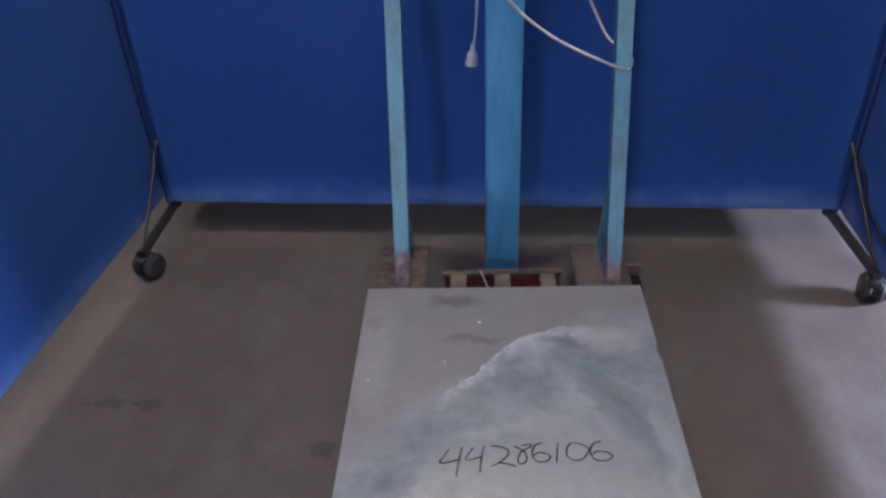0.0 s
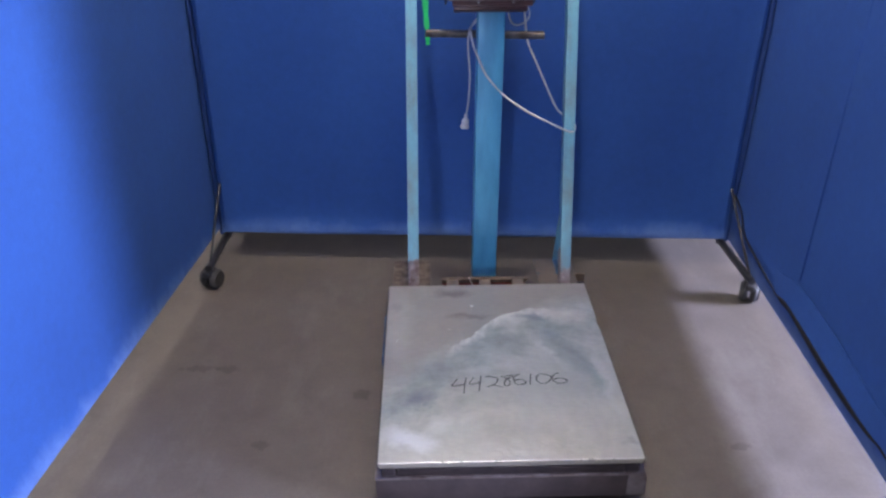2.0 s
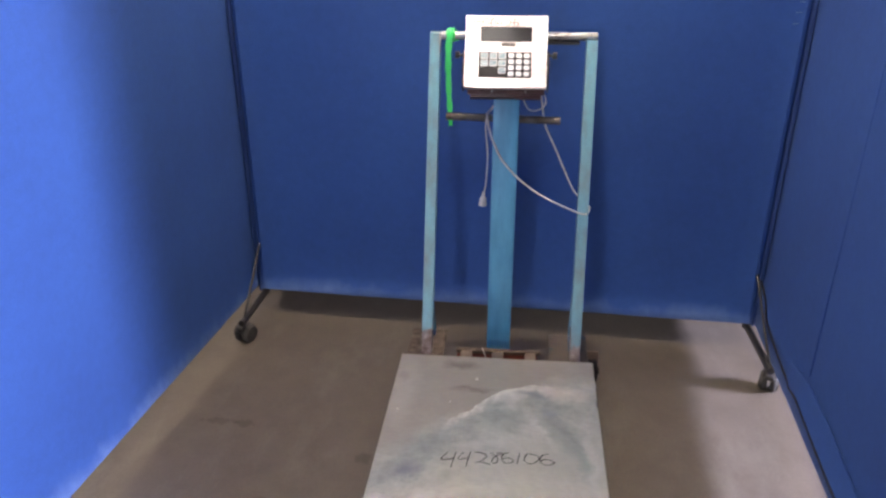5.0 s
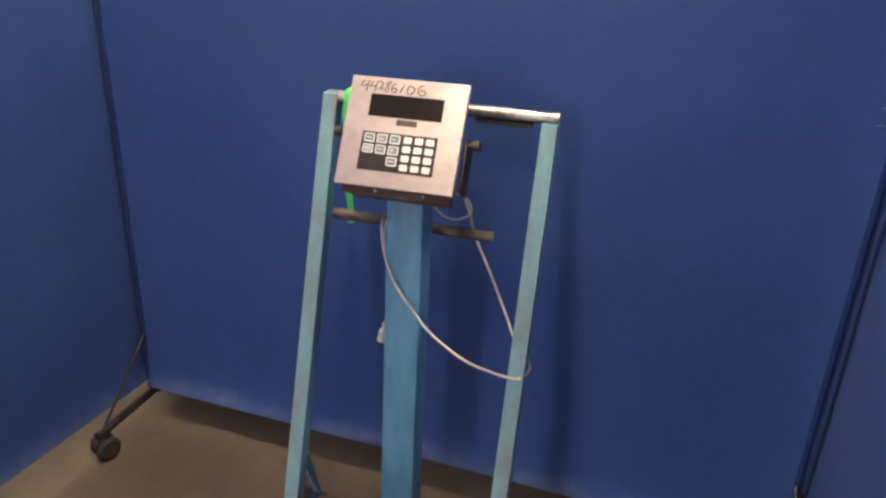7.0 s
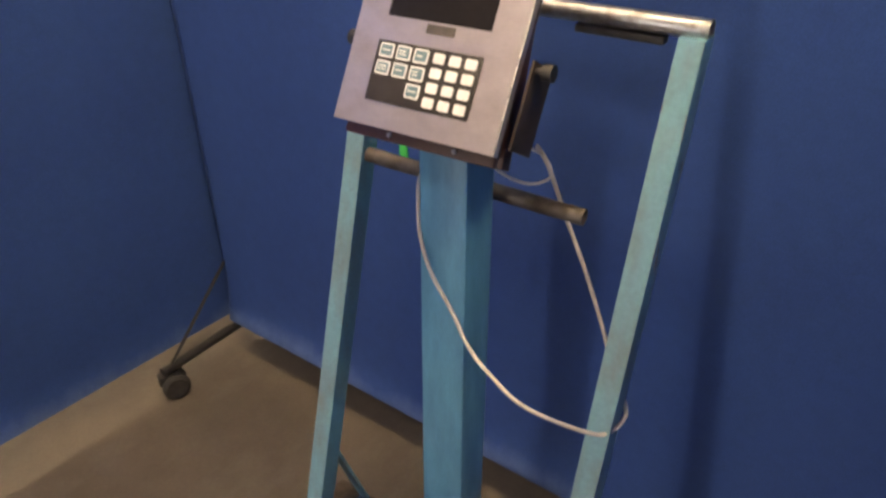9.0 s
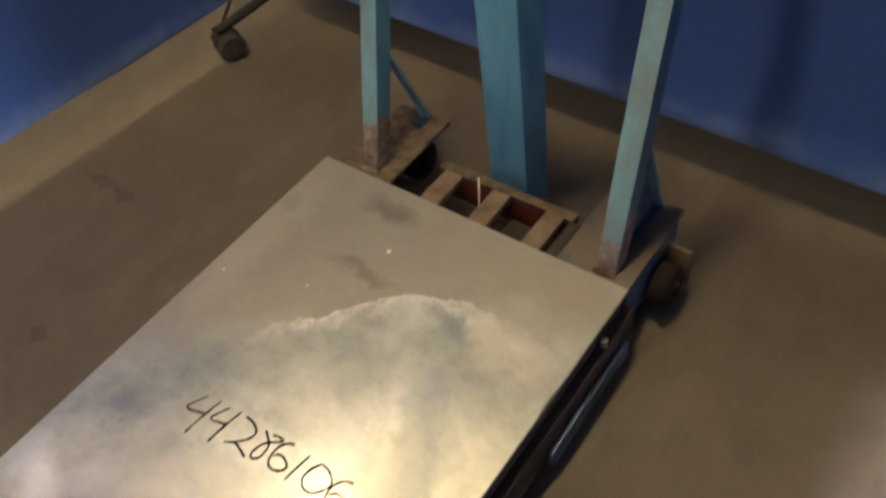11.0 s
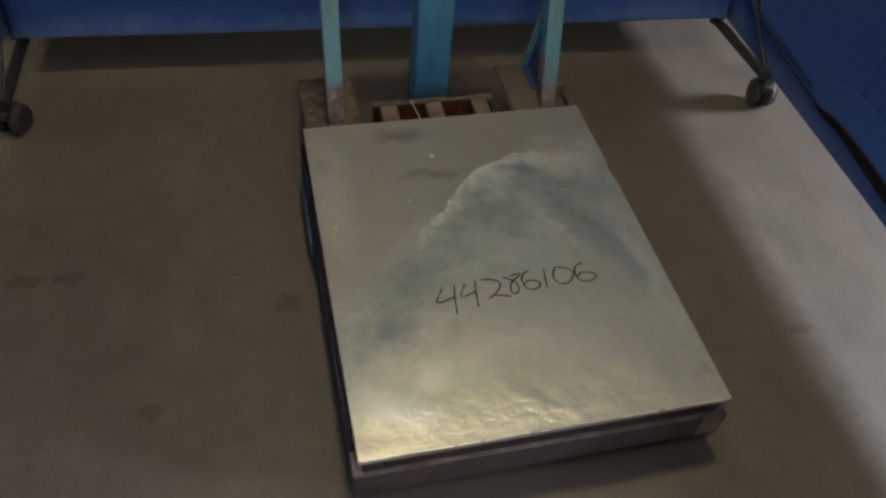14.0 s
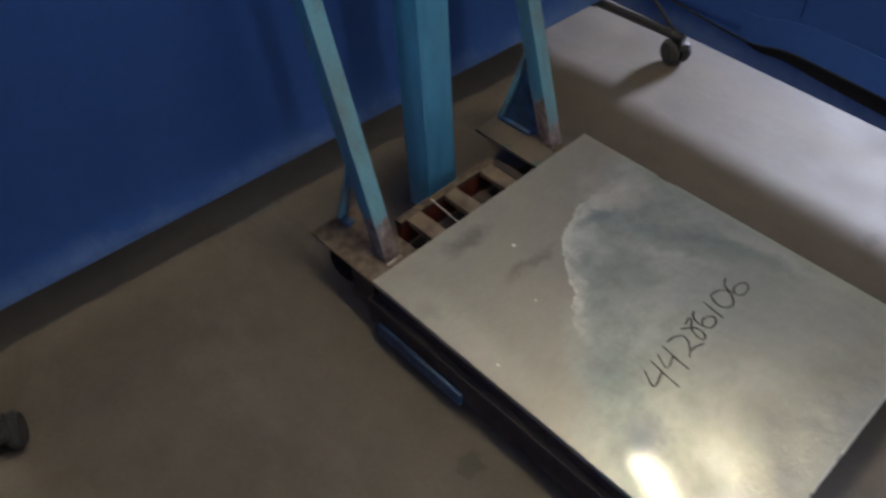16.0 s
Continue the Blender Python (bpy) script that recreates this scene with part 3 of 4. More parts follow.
def caster(screen, x, y, turn):
    """Twin-wheel caster with its fork; the wheel stands on the floor."""
    t = Matrix.Translation((x, y, 0)) @ Matrix.Rotation(radians(turn), 4, "Z")
    bm = bmesh.new()
    tube(bm, [(0, 0, 0.055), (0, 0, 0.09)], 0.009, 12)
    block(bm, -0.016, 0.016, -0.024, 0.03, 0.05, 0.072, 0.007)
    bmesh.ops.transform(bm, matrix=t, verts=bm.verts)
    fork = part("caster", bm, BLACK, screen, "black caster with rubber wheels")
    for s in (-1, 1):
        bm = bmesh.new()
        prof = lambda k: 0.035 if 0.25 < k < 0.75 else 0.028
        tube(bm, [(s * 0.018 + q * 0.004, 0.012, 0.035) for q in (-3.2, -2.4, -0.8, 0.8, 2.4, 3.2)], prof, 24)
        bmesh.ops.transform(bm, matrix=t, verts=bm.verts)
        part("wheel", bm, RUBBER, fork)


def rolling_screen(m, length, low, high, seed, label, feet={-1: (0.25, 0.0), 1: (0.25, 0.0)}, wheel_turn=20, bare_posts=False, lean=0.0, kick=0.0):
    s = thing("rolling_screen", m, label, "screen", "blue rolling screens")
    part("fabric", fabric_sheet(length, low + 0.65 * kick, high, seed, lean=lean, kick=kick), FABRIC, s)
    for e in (-1, 1):
        x = e * (length / 2 - 0.014)
        part("frame_end", rod([(x, 0, low - 0.012), (x, 0, low + 0.06)], 0.0115, 14), BLACK, s, "black tube end of the frame")
        if bare_posts:
            part("post", rod([(x + e * 0.022, 0, low), (x + e * 0.022, 0, high)], 0.008, 12), POSTBLUE, s, "blue-black tube post in the corner")
        if e in feet:
            reach, skew = feet[e]
            for f in (-1, 1):
                xe = x - f * skew
                part("foot", rod([(x, f * 0.008, low + 0.002), (xe, f * (reach + 0.012), 0.083)], 0.0125, 14), BLACK, s, "black tube foot")
                part("brace", rod([(x, f * 0.01, 0.3), (xe, f * reach * 0.94, 0.09)], 0.0045, 10), BLACK, s, "thin black brace rod")
                caster(s, xe + e * 0.004, f * reach, wheel_turn * f)
    return s


HIGH = 2.1
# back screen, turned a little against the scale
back = rolling_screen(pose(-0.0165, 0.466, 0, 0, 0, -2.6), 1.82, 0.082, HIGH, 1.0, "blue fabric rolling screen on black feet behind the scale", feet={-1: (0.25, 0.0), 1: (0.285, 0.022)}, bare_posts=True, kick=0.024)
for x, z in ((0.877, 1.2), (0.871, 1.17), (0.867, 1.137)):
    part("stitch", rod([(x - 0.008, -0.0165, z - 0.002), (x, -0.0185, z + 0.001), (x + 0.008, -0.0165, z)], 0.0014, 6), STITCH, back, "pale stitch in the cloth edge")
# side screen that daylight falls on
rolling_screen(pose(-1.0105, -0.045, 0, 0, 0, 84.0), 1.83, 0.098, HIGH + 0.25, 5.0, "bright blue fabric rolling screen lit by daylight at one end", lean=0.035)
# side screen with the loose lower edge
right = rolling_screen(pose(0.899, -0.115, 0, 0, 0, -92.1), 1.99, 0.166, HIGH, 9.0, "blue fabric rolling screen with a loose black-edged hem", feet={1: (0.25, 0.0)})


def loose_hem(s):
    """The lower edge of the cloth hangs open: a lifted flap, a black band for the gap's shadow, a dark skirt below."""
    bm = bmesh.new()
    block(bm, -0.98, 0.98, -0.013, -0.008, 0.088, 0.182, 0.002)
    part("skirt", bm, FABRIC, s, "darker blue skirt hanging under the hem")
    edge = smooth_line([(-0.98, 0, 0.32), (-0.5, 0, 0.26), (-0.38, 0, 0.19), (-0.22, 0, 0.166), (-0.07, 0, 0.156), (0.03, 0, 0.18), (0.13, 0, 0.184),
                        (0.26, 0, 0.18), (0.42, 0, 0.168), (0.56, 0, 0.154), (0.7, 0, 0.147), (0.98, 0, 0.145)], 10)
    lift = lambda x: max(0.0, math.sin(math.pi * (x + 0.08) / 0.68)) ** 0.6 if -0.08 < x < 0.6 else 0.0
    flap, gap_shade = bmesh.new(), bmesh.new()
    rows, gaps = [], []
    for p in (p for p in edge if p.x > -0.1):
        up = lift(p.x)
        out = -0.0205 - 0.02 * up
        rows.append([flap.verts.new((p.x, y, z)) for y, z in ((-0.0205, p.z + 0.07), (-0.0225 - 0.006 * up, p.z + 0.035), (out, p.z), (out + 0.003, p.z - 0.001), (-0.0195, p.z + 0.036), (-0.0175, p.z + 0.07))])
        gaps.append([gap_shade.verts.new((p.x, y, z)) for y, z in ((-0.0185, p.z + 0.012), (-0.0165, p.z - 0.004 - 0.05 * up), (-0.0145, p.z - 0.004 - 0.05 * up), (-0.0145, p.z + 0.012))])
    for mesh, lines in ((flap, rows), (gap_shade, gaps)):
        for a, b in zip(lines, lines[1:]):
            for k in range(len(a)):
                j = (k + 1) % len(a)
                mesh.faces.new((a[k], a[j], b[j], b[k]))
        mesh.faces.new(lines[0])
        mesh.faces.new(lines[-1][::-1])
        bmesh.ops.recalc_face_normals(mesh, faces=mesh.faces)
    part("hem_flap", flap, FABRIC, s, "lifted lower edge of the cloth")
    # the shadow inside the open hem, modelled as a black surface
    part("hem_gap_shade", gap_shade, PIPING_AND_SHADE, s, "black band standing for the shadow in the open hem")
    part("hem_cord", rod([(p.x, -0.021 - 0.02 * lift(p.x), p.z - 0.001) for p in edge], 0.0032, 8), PIPING_AND_SHADE, s, "black piping along the hem")
    part("seam", box(0.032, 0.034, -0.0088, -0.004, 0.255, 2.06, bevel=0.001), FABRIC, s, "stitched seam down the cloth")


loose_hem(right)

# ---- the scale ----
TILT_X = 0.008
scale_thing = thing("platform_scale", Matrix.Rotation(-TILT_X, 4, "Y"), "floor scale with stainless platform, pale blue frame and key-pad indicator", "scale")
DECK = 0.16
L0, L1, HALF = -0.753, 0.0, 0.3


def deck_sheet():
    bm = bmesh.new()
    nx, ny = 84, 104
    rows = []
    for j in range(ny + 1):
        y = L0 + (L1 - L0) * j / ny
        row = []
        for i in range(nx + 1):
            x = -HALF + 2 * HALF * i / nx
            rim = min(x + HALF, HALF - x, y - L0, L1 - y)
            dip = 0.0012 * noise.noise((x * 9, y * 9, 4)) * min(rim / 0.03, 1)
            ding = -0.002 * math.exp(-((x - 0.012) ** 2 + (y + 0.702) ** 2) / 0.00012)
            for ax, ay, wide, deep in ((-0.01, -0.6, 0.032, 0.001), (-0.185, -0.655, 0.03, 0.0012), (0.23, -0.585, 0.028, 0.001)):
                dip -= deep * math.exp(-((x - ax) ** 2 + (y - ay) ** 2) / wide ** 2)
            front = max(0.0, min(1.0, (-0.6 - y) / 0.08)) * min(rim / 0.02, 1)
            dip += 0.0011 * front * noise.noise((x * 16, y * 22, 9))
            kink = -0.006 * math.exp(-((y + 0.21) / 0.018) ** 2) * (1 if i == nx else 0)
            row.append(bm.verts.new((x + kink * 0.5, y, DECK + dip + ding + kink * 0.3)))
        rows.append(row)
    for a, b in zip(rows, rows[1:]):
        for i in range(nx):
            bm.faces.new((a[i], a[i + 1], b[i + 1], b[i]))
    rim = rows[0] + [r[-1] for r in rows[1:]] + rows[-1][-2::-1] + [r[0] for r in rows[-2:0:-1]]
    outward = lambda c: Vector(((c.x > HALF - 0.004) - (c.x < -HALF + 0.001), (c.y > L1 - 0.001) - (c.y < L0 + 0.001), 0)) * 0.0014
    step = [bm.verts.new(v.co + outward(v.co) + Vector((0, 0, -0.002))) for v in rim]
    inset = lambda c, d: Vector((max(-HALF + d, min(HALF - d, c.x)), max(L0 + d, min(L1 - d, c.y)), 0))
    lip = [bm.verts.new(inset(v.co, 0.0025) + Vector((0, 0, DECK - 0.019))) for v in rim]
    for p, q in ((rim, step), (step, lip)):
        for k in range(len(rim)):
            j = (k + 1) % len(rim)
            bm.faces.new((p[j], p[k], q[k], q[j]))
    bmesh.ops.recalc_face_normals(bm, faces=bm.faces)
    return part("platform_sheet", bm, SHEET, scale_thing, "scuffed stainless sheet with cloudy stains")


sheet = deck_sheet()
# thin bright rod stands for the window's reflection along the raw edge
part("sheet_rim_highlight", rod([(-HALF + 0.004, L0 - 0.0006, DECK - 0.0016), (0, L0 - 0.0008, DECK - 0.0012), (HALF - 0.004, L0 - 0.0006, DECK - 0.0016)], 0.0017, 8), RIM, sheet, "front edge of the sheet with its window highlight in the colour")
NUMBER = "44286106"
part("handwritten_number", handwriting(NUMBER, [(-0.125, -0.518, 0.038, 0.063), (-0.081, -0.509, 0.032, 0.057), (-0.038, -0.497, 0.043, 0.044),
     (0.002, -0.492, 0.03, 0.043), (0.034, -0.488, 0.03, 0.042), (0.074, -0.489, 0.006, 0.043), (0.093, -0.484, 0.037, 0.039), (0.134, -0.486, 0.036, 0.043)], 0.0036, DECK + 0.0016),
     INK, sheet, "black marker number")

# base frame under the sheet
front_rail = part("front_rail", box(-0.308, 0.308, L0 + 0.002, L0 + 0.042, 0.04, 0.107, bevel=0.003), BASE, scale_thing)
part("rail_lip", box(-0.309, 0.309, L0 - 0.001, L0 + 0.042, 0.1075, 0.1125, bevel=0.001), BARE, front_rail, "rubbed bright lip along the rail")
for sx in (-1, 1):
    xs = sorted((sx * 0.268, sx * 0.308))
    part("side_rail", box(xs[0], xs[1], L0 + 0.044, 0.012, 0.04, 0.108, bevel=0.003), GRIME, scale_thing)
    xs = sorted((sx * 0.309, sx * 0.317))
    part("side_strip", box(xs[0], xs[1], -0.24, -0.02, 0.03, 0.066, bevel=0.002), NAVY, scale_thing, "blue painted strip along the side rail")
    xs = sorted((sx * 0.262, sx * 0.294))
    part("deck_rail", box(xs[0], xs[1], L0 + 0.006, -0.004, 0.11, 0.134, bevel=0.002), GRIME, scale_thing)
    if sx > 0:
        part("corner_gusset", box(min(sx * 0.27, sx * 0.312), max(sx * 0.27, sx * 0.312), L0 - 0.002, L0 + 0.0015, 0.047, 0.106, bevel=0.001), BARE, scale_thing)
for y in (L0 + 0.006, -0.03):
    part("deck_crossbar", box(-0.26, 0.26, y, y + 0.026, 0.11, 0.134, bevel=0.002), GRIME, scale_thing)
for y in (-0.56, -0.38, -0.2):
    part("deck_crossbar", box(-0.265, 0.265, y, y + 0.03, 0.06, 0.105, bevel=0.002), GRIME, scale_thing)
for sx in (-1, 1):
    for y in (L0 + 0.06, -0.08):
        part("levelling_foot", rod([(sx * 0.285, y, 0.0 - sx * 0.285 * TILT_X), (sx * 0.285, y, 0.012), (sx * 0.285, y, 0.0125), (sx * 0.285, y, 0.045)], lambda k: 0.022 if k < 0.5 else 0.007, 16), RUBBER, scale_thing)
part("bubble_bolt", rod([(0.304, -0.075, 0.118), (0.304, -0.075, 0.13)], 0.006, 10), CHROME, scale_thing)


# open end behind the sheet: three bars, a cross member and the load cell box
for x0, x1 in ((-0.121, -0.083), (-0.017, 0.02), (0.09, 0.126)):
    part("cross_bar", box(x0, x1, -0.05, 0.112, 0.098, 0.113, bevel=0.002), TAN, scale_thing, "tan stained flat bar")
rear = part("rear_member", box(-0.135, 0.14, 0.114, 0.13, 0.04, 0.1, bevel=0.002), REDBOX, scale_thing, "dark red cross member")
part("rear_lip", box(-0.137, 0.142, 0.1125, 0.131, 0.1, 0.1125, bevel=0.002), RUST, rear, "rusty top edge")
part("end_block", box(0.132, 0.158, 0.03, 0.118, 0.05, 0.108, bevel=0.008), GRIME, scale_thing)
part("load_cell_box", box(0.024, 0.088, 0.01, 0.1, 0.045, 0.07, bevel=0.003), GRIME, scale_thing)
part("loose_wire", rod(smooth_line([(-0.02, 0.02, 0.075), (-0.024, 0.062, 0.075), (-0.034, 0.088, 0.093), (-0.05, 0.115, 0.121)], 6), 0.0016, 8), CABLE, scale_thing)
part("belly_plate", box(-0.255, 0.255, -0.6, 0.11, 0.036, 0.04, bevel=0.001), GRIME, scale_thing)


def post_side(sx):
    """Leaning post with its bare foot, brace plate and the bracket that it stands on."""
    px = -0.2265 if sx < 0 else 0.2475
    foot, head = Vector((px, 0.052, 0.148)), Vector((px + 0.0085, 0.347, 1.106))
    at = lambda z: foot.lerp(head, (z - foot.z) / (head.z - foot.z))
    w, d = 0.0165, 0.0185
    def length(z0, z1, grow=0.0, jag=False):
        bm = bmesh.new()
        p, q = at(z0), at(z1)
        rings = []
        for k in range(9):
            ring = []
            for (a, b), rise in zip(((-1, -1), (1, -1), (1, 1), (-1, 1)), (0.0, 0.018, 0.03, 0.01)):
                c = at(z0 + (z1 - z0 + (rise if jag else 0.0)) * k / 8)
                ring.append(bm.verts.new((c.x + a * (w + grow), c.y + b * (d + grow), c.z)))
            rings.append(ring)
        for a, b in zip(rings, rings[1:]):
            for k in range(4):
                bm.faces.new((a[k], a[(k + 1) % 4], b[(k + 1) % 4], b[k]))
        bm.faces.new(rings[0][::-1])
        bm.faces.new(rings[-1])
        long = [e for e in bm.edges if abs((e.verts[0].co - e.verts[1].co).z) > 0.01]
        bmesh.ops.bevel(bm, geom=long, offset=0.0038, segments=2, profile=0.5, affect="EDGES")
        bm.normal_update()
        # 1: chipped edges, 2: side faces with shade in the colour, 0: the rest
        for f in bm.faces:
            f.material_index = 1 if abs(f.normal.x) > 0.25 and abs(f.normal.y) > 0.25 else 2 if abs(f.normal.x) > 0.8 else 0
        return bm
    part("post", length(0.137, 1.107 if sx < 0 else 1.09), [POST, POST_EDGE, POST_SIDE_SHADE], scale_thing, "scuffed pale blue square post, bare steel at its foot")
    # bracket plate with turned-down cheeks
    bm = bmesh.new()
    x0, x1 = sorted((sx * (0.175 if sx < 0 else 0.168), sx * 0.292))
    block(bm, x0, x1, -0.01, 0.203, 0.127, 0.134, 0.002)
    part("bracket", bm, RUST if sx < 0 else STAINED, scale_thing, "stained steel bracket under the post")
    xo = sorted((sx * 0.284, sx * 0.291))
    part("bracket_cheek", box(xo[0], xo[1], 0.013, 0.08 if sx < 0 else 0.185, 0.045, 0.126, bevel=0.001), GRIME if sx < 0 else NAVY, scale_thing)
    low = at(0.33)
    top_x, foot_x, wide = (-0.224, -0.222, 0.01) if sx < 0 else (0.246, 0.246, 0.014)
    brace = part("brace", strut(Vector((top_x, low.y + 0.017, 0.335)), Vector((foot_x, 0.19, 0.139)), wide, 0.003), TEAL_WORN, scale_thing, "blue strip brace between post and bracket")
    part("brace_foot", box(foot_x - wide, foot_x + wide, 0.1 if sx > 0 else 0.16, 0.196, 0.1345, 0.1395, bevel=0.001), NAVY, brace, "dark blue foot of the brace")
    if sx > 0:
        web = bmesh.new()
        tri = [(low.y + 0.012, 0.33), (0.183, 0.1405), (at(0.14).y + 0.02, 0.1405)]
        a, b = [[web.verts.new((0.246 + dx, y, z)) for y, z in tri] for dx in (-0.002, 0.002)]
        web.faces.new(a)
        web.faces.new(b[::-1])
        for k in range(3):
            web.faces.new((a[k], b[k], b[(k + 1) % 3], a[(k + 1) % 3]))
        bmesh.ops.recalc_face_normals(web, faces=web.faces)
        part("web", web, NAVY, brace, "dark blue web plate behind the post")
    part("weld_bead", rod(smooth_line([(px - 0.018, 0.027, 0.136), (px, 0.025, 0.138), (px + 0.018, 0.028, 0.135)], 5), 0.004, 8), BARE if sx < 0 else RUST, scale_thing, "rough weld bead")
    x0, x1, wy, wz, r = (-0.26, -0.225, 0.165, 0.04, 0.04) if sx < 0 else (0.296, 0.328, 0.105, 0.062, 0.036)
    wheel = part("transport_wheel", rod([(x0, wy, wz), (x0 + 0.004, wy, wz), (x1 - 0.004, wy, wz), (x1, wy, wz)], lambda k: r if 0.2 < k < 0.8 else r - 0.006, 28), WHEEL, scale_thing)
    if sx > 0:
        part("wheel_plate", box(0.294, 0.334, 0.145, 0.152, 0.03, 0.108, bevel=0.002), TAN, wheel, "tan stained wheel bracket")
    part("hub", rod([(x0 - 0.006, wy, wz), (x1 + 0.006, wy, wz)], 0.013, 14), WHEEL, wheel)


post_side(-1)
post_side(1)
part("top_bar", hollow(bmesh.new(), (-0.207, 0.345, 1.098), (0.2715, 0.345, 1.098), 0.0125, 0.002), CHROME, scale_thing, "shiny galvanised tube across the post tops")
# the bar's shaded underside and tape, put in as one black strip
part("bar_underside", box(0.101, 0.219, 0.336, 0.354, 1.074, 1.0845, bevel=0.002), RUBBER, scale_thing, "black strip for the tape and shade under the top bar")

# column, handle tube and indicator
LEAN_BACK = Matrix(((1, 0, 0.0075, -0.0005), (0, 1, 0.045, -0.0045), (0, 0, 1, 0), (0, 0, 0, 1)))
part("column", box(-0.037, 0.039, 0.131, 0.2, 0.05, 0.985, bevel=0.004, turn=LEAN_BACK), TEAL, scale_thing, "pale blue square column")
part("handle_tube", hollow(bmesh.new(), (-0.178, 0.24, 0.874), (0.17, 0.256, 0.861), 0.0115, 0.002), HANDLE, scale_thing, "dull rusty tube handle behind the column")
part("handle_clamp", box(-0.02, 0.025, 0.228, 0.244, 0.855, 0.885, bevel=0.003), RUST, scale_thing)

FACE_W, FACE_H = 0.2325, 0.212
slope = 0.5415
ind_m = Matrix.Translation((-0.115, 0.2181, 1.1763)) @ Matrix.Rotation(0.0103, 4, "Z") @ Matrix.Rotation(math.pi / 2 - slope, 4, "X")
# in the indicator's own metres: x to the right, y up the face from its top edge (so downwards is minus), z out of the face
WEDGE = Matrix(((1, 0, 0, 0), (0, 1, 0, 0), (0, 0.2, 1, 0), (0, 0, 0, 1)))
housing_bm = box(0.006, FACE_W - 0.006, -FACE_H + 0.004, -0.004, -0.018, -0.001, bevel=0.003)
block(housing_bm, 0.01, FACE_W - 0.004, -FACE_H - 0.013, -0.012, -0.024, -0.012, 0.003)
block(housing_bm, 0.016, FACE_W - 0.012, -FACE_H - 0.011, -0.02, -0.03, -0.008, 0.003, turn=WEDGE)
housing = part("indicator_housing", housing_bm, BOXPAINT, scale_thing, "brown indicator box with a stainless face")
housing.matrix_local = ind_m


def face_plate():
    """The lid, with the display's opening cut through and a turned edge."""
    bm = bmesh.new()
    xs, ys = (0.0, 0.043, 0.1895, FACE_W), (-FACE_H, -0.0768, -0.0325, 0.0)
    for i in range(3):
        for j in range(3):
            if (i, j) != (1, 1):
                block(bm, xs[i], xs[i + 1], ys[j], ys[j + 1], 0.0, 0.003, 0)
    bmesh.ops.remove_doubles(bm, verts=bm.verts, dist=0.0001)
    inner = [f for f in bm.faces if sum(1 for g in bm.faces if set(g.verts) == set(f.verts)) > 1]
    bmesh.ops.delete(bm, geom=inner, context="FACES")
    bmesh.ops.recalc_face_normals(bm, faces=bm.faces)
    rim = [e for e in bm.edges if all(min(v.co.x, FACE_W - v.co.x, -v.co.y, v.co.y + FACE_H) < 0.0001 and v.co.z < 0.001 for v in e.verts)]
    down = bmesh.ops.extrude_edge_only(bm, edges=rim)["geom"]
    for v in down:
        if isinstance(v, bmesh.types.BMVert):
            v.co.z -= 0.009
    return bm


plate = part("face_plate", face_plate(), FACE, housing, "brushed stainless face")
# rubbed right edge; its rim highlight is drawn as a near-white rod
part("worn_edge_highlight", rod([(FACE_W - 0.0004, -FACE_H + 0.002, 0.0022), (FACE_W - 0.0002, -FACE_H / 2, 0.0026), (FACE_W - 0.0004, -0.003, 0.0022)], 0.0011, 6), RIM, plate, "rubbed edge with its highlight in the colour")
part("display", box(0.041, 0.1915, -0.079, -0.0305, -0.0008, 0.0012, bevel=0), SCREEN, housing, "dark display window")
part("brand_strip", box(0.103, 0.143, -0.091, -0.0797, 0.003, 0.0036, bevel=0), HANDLE, housing, "small grey strip under the display")
KX, KY, KW, KH = 0.04, -0.1068, 0.149, 0.0747
part("keypad", box(KX, KX + KW, KY - KH, KY, 0.0028, 0.0042, bevel=0.001), KEYPAD, housing, "black membrane keypad")


def key(cx, cy, w, h, framed, n=0):
    bm = box(cx - w / 2, cx + w / 2, cy - h / 2, cy + h / 2, 0.0042, 0.0052, bevel=0)
    upright = [e for e in bm.edges if abs((e.verts[0].co - e.verts[1].co).z) > 0.0005]
    bmesh.ops.bevel(bm, geom=upright, offset=0.0025, segments=3, profile=0.5, affect="EDGES")
    if framed:
        block(bm, cx - w / 2 + 0.0022, cx + w / 2 - 0.0022, cy - h / 2 + 0.0022, cy + h / 2 - 0.0022, 0.0052, 0.0056, 0, mat=1)
        for q in range(2 if n % 2 else 1):
            block(bm, cx - w * 0.28, cx + w * (0.28 - 0.1 * (n % 3)), cy - 0.0008 + (q - 0.5 * (n % 2)) * 0.004, cy + 0.0008 + (q - 0.5 * (n % 2)) * 0.004, 0.0056, 0.0059, 0)
    part("key", bm, [KEYWHITE, KEYTEAL], housing, "framed teal function key" if framed else "white number key")


for r in range(4):
    for c in range(3):
        key(KX + KW * (0.615 + 0.148 * c), KY - KH * (0.145 + 0.236 * r), 0.0155, 0.0122, False)
for n, (c, r) in enumerate(((0, 0), (1, 0), (2, 0), (0, 1), (1, 1), (2, 1), (2, 2))):
    key(KX + KW * (0.105 + 0.17 * c), KY - KH * (0.16 + 0.285 * r), 0.0205, 0.017, True, n)
part("handwritten_number", handwriting(NUMBER, [(0.0195, -0.0295, 0.0165, 0.0225), (0.038, -0.0285, 0.0145, 0.02), (0.053, -0.0245, 0.0145, 0.016), (0.0685, -0.027, 0.0105, 0.0195), (0.082, -0.0275, 0.0105, 0.0165), (0.0995, -0.0275, 0.0075, 0.017), (0.1135, -0.0285, 0.0135, 0.0165), (0.135, -0.029, 0.0155, 0.0195)], 0.0027, 0.0038), INK, housing, "black marker number")
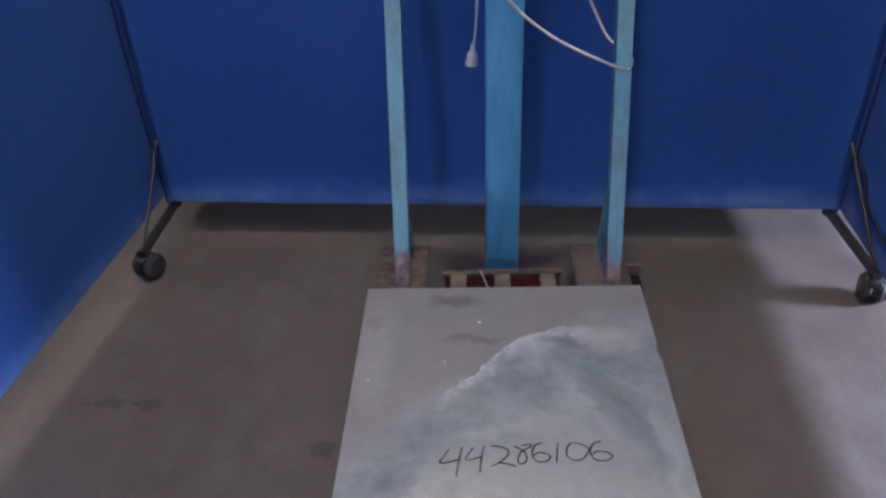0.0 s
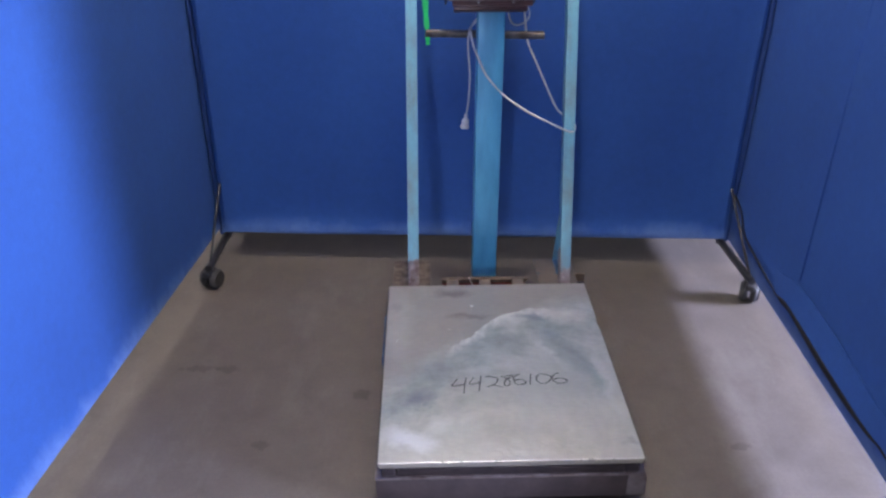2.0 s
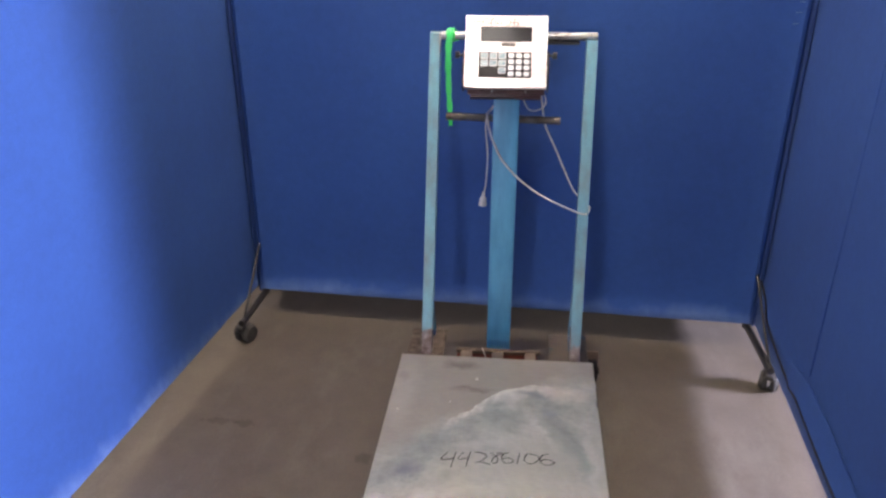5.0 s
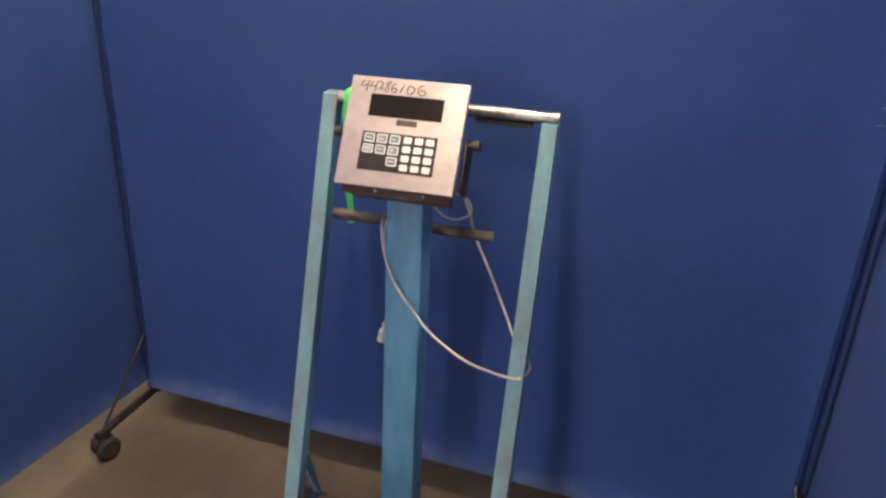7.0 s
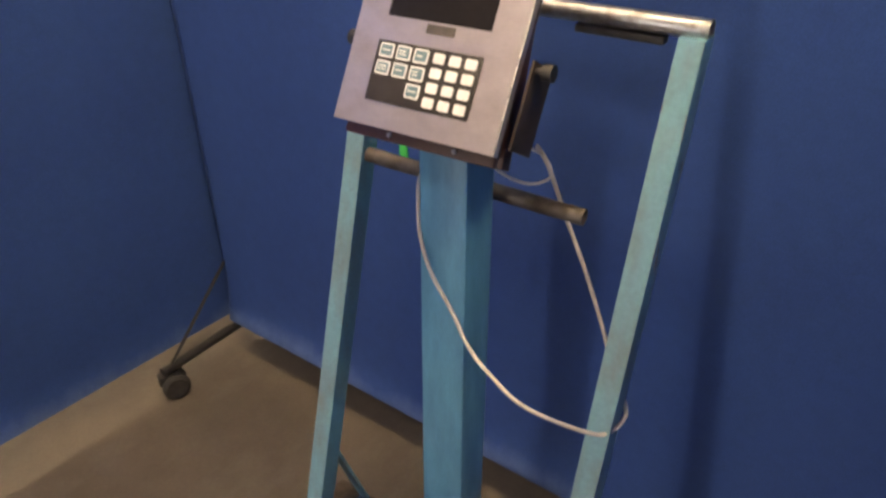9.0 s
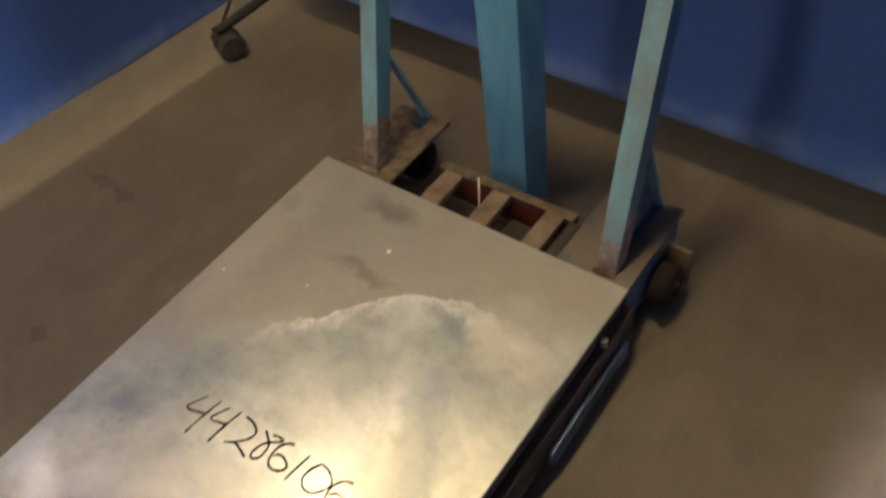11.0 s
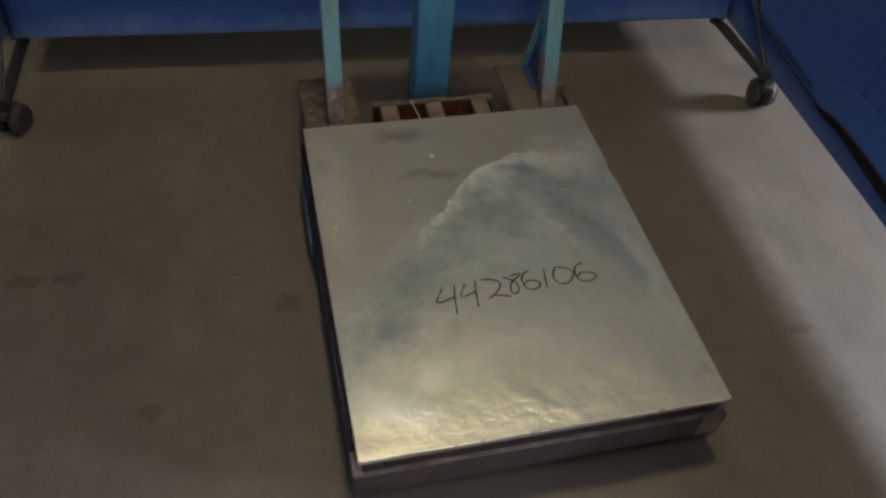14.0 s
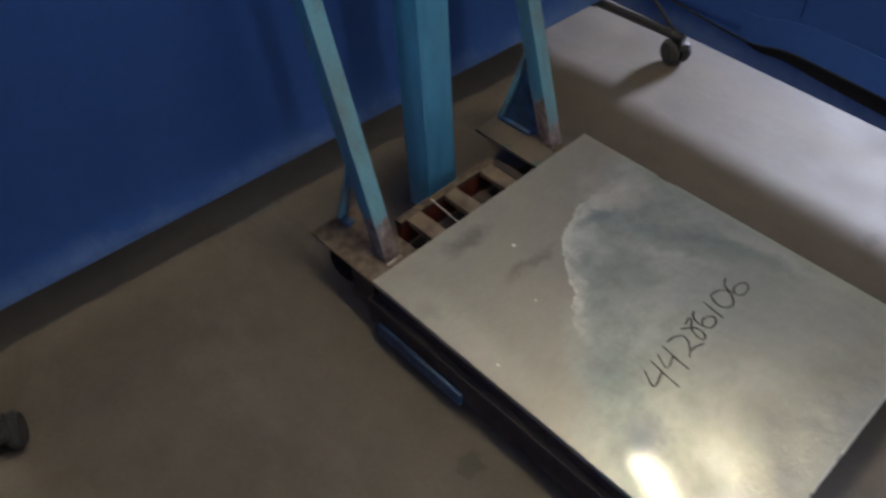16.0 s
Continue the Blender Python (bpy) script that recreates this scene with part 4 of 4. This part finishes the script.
for s, x in ((-1, 0.0), (1, FACE_W)):
    part("side_knob", rod([(x, -0.105, -0.03), (x + s * 0.016, -0.105, -0.03), (x + s * 0.017, -0.105, -0.03), (x + s * 0.03, -0.105, -0.03)], lambda k: 0.004 if k < 0.5 else 0.01, 12), BLACK, housing, "black clamp knob")
    part("bracket_arm", box(min(x + s * 0.004, x + s * 0.008), max(x + s * 0.004, x + s * 0.008), -0.2, -0.095, -0.075, -0.02, bevel=0.001), GRIME, housing)
for x in (0.08, 0.175):
    part("screw", rod([(x, -FACE_H - 0.005, -0.014), (x, -FACE_H - 0.005, -0.0085)], 0.003, 8), CHROME, housing)

# cables
mains = part("mains_cable", rod(smooth_line([(-0.012, 0.226, 0.93), (-0.045, 0.252, 0.887), (-0.052, 0.226, 0.878), (-0.055, 0.222, 0.84), (-0.048, 0.226, 0.75), (-0.053, 0.227, 0.66), (-0.059, 0.227, 0.625)], 8), 0.0024, 8), CABLE, scale_thing, "thin off-white cable")
part("plug", rod([(-0.059, 0.227, 0.632), (-0.059, 0.227, 0.62), (-0.06, 0.227, 0.612), (-0.061, 0.227, 0.6), (-0.062, 0.227, 0.594), (-0.062, 0.227, 0.588)], lambda k: 0.005 if k < 0.25 else (0.011 if k < 0.7 else 0.013), 14), CABLE, mains, "off-white plug hanging free")
part("signal_cable", rod(smooth_line([(-0.012, 0.226, 0.94), (-0.04, 0.254, 0.895), (-0.05, 0.2, 0.892), (-0.042, 0.178, 0.852), (-0.027, 0.16, 0.817), (-0.004, 0.15, 0.772), (0.037, 0.14, 0.726), (0.076, 0.118, 0.7), (0.116, 0.108, 0.676), (0.172, 0.105, 0.648),
     (0.242, 0.15, 0.602), (0.266, 0.178, 0.592), (0.273, 0.21, 0.6), (0.255, 0.238, 0.61), (0.226, 0.262, 0.632), (0.203, 0.278, 0.674), (0.162, 0.288, 0.761), (0.127, 0.288, 0.837), (0.112, 0.26, 0.92), (0.106, 0.238, 0.955)], 8), 0.0029, 8),
     CABLE, scale_thing, "off-white cable slung round the post")
part("cable_loop", rod(smooth_line([(0.055, 0.19, 0.945), (0.07, 0.23, 0.905), (0.095, 0.25, 0.893), (0.122, 0.25, 0.912), (0.118, 0.235, 0.945), (0.1, 0.22, 0.96)], 8), 0.002, 8), CABLE, scale_thing)


def ribbon():
    """Green strap knotted over the top bar, its tail hanging behind the handle."""
    t = thing("green_strap", Matrix.Identity(4), "bright green plastic strap knotted on the scale's top bar", "strap")
    path = smooth_line([(-0.17, 0.364, 1.075), (-0.175, 0.361, 1.105), (-0.18, 0.343, 1.116), (-0.183, 0.326, 1.104), (-0.186, 0.322, 1.05), (-0.186, 0.324, 0.98), (-0.183, 0.321, 0.9), (-0.179, 0.318, 0.85), (-0.178, 0.317, 0.819)], 8)
    bm = bmesh.new()
    rings = []
    for i, p in enumerate(path):
        way = (path[min(i + 1, len(path) - 1)] - path[max(i - 1, 0)]).normalized()
        side = (Vector((1, 0, 0)) - way * way.x).normalized()
        out = side.cross(way) * 0.0012
        half = side * (0.0125 - 0.0065 * i / len(path) + 0.001 * math.sin(i * 0.9)) + out * 0.4 * math.sin(i * 0.7)
        rings.append([bm.verts.new(q) for q in (p - half - out, p + half - out, p + half + out, p - half + out)])
    for q, r in zip(rings, rings[1:]):
        for k in range(4):
            bm.faces.new((q[k], q[(k + 1) % 4], r[(k + 1) % 4], r[k]))
    bm.faces.new(rings[0][::-1])
    bm.faces.new(rings[-1])
    bmesh.ops.recalc_face_normals(bm, faces=bm.faces)
    part("band", bm, GREEN, t)
    bm = bmesh.new()
    for shift in (0.0, 0.009):
        turn = [(-0.186 + shift + 0.006 * math.sin(a * 0.5), 0.345 + 0.0165 * math.cos(a), 1.098 + 0.0165 * math.sin(a)) for a in (2 * math.pi * k / 18 for k in range(19))]
        tube(bm, turn, 0.0045, 8, True, 1.5)
    part("knot", bm, GREEN, t, "green knot round the bar")


ribbon()
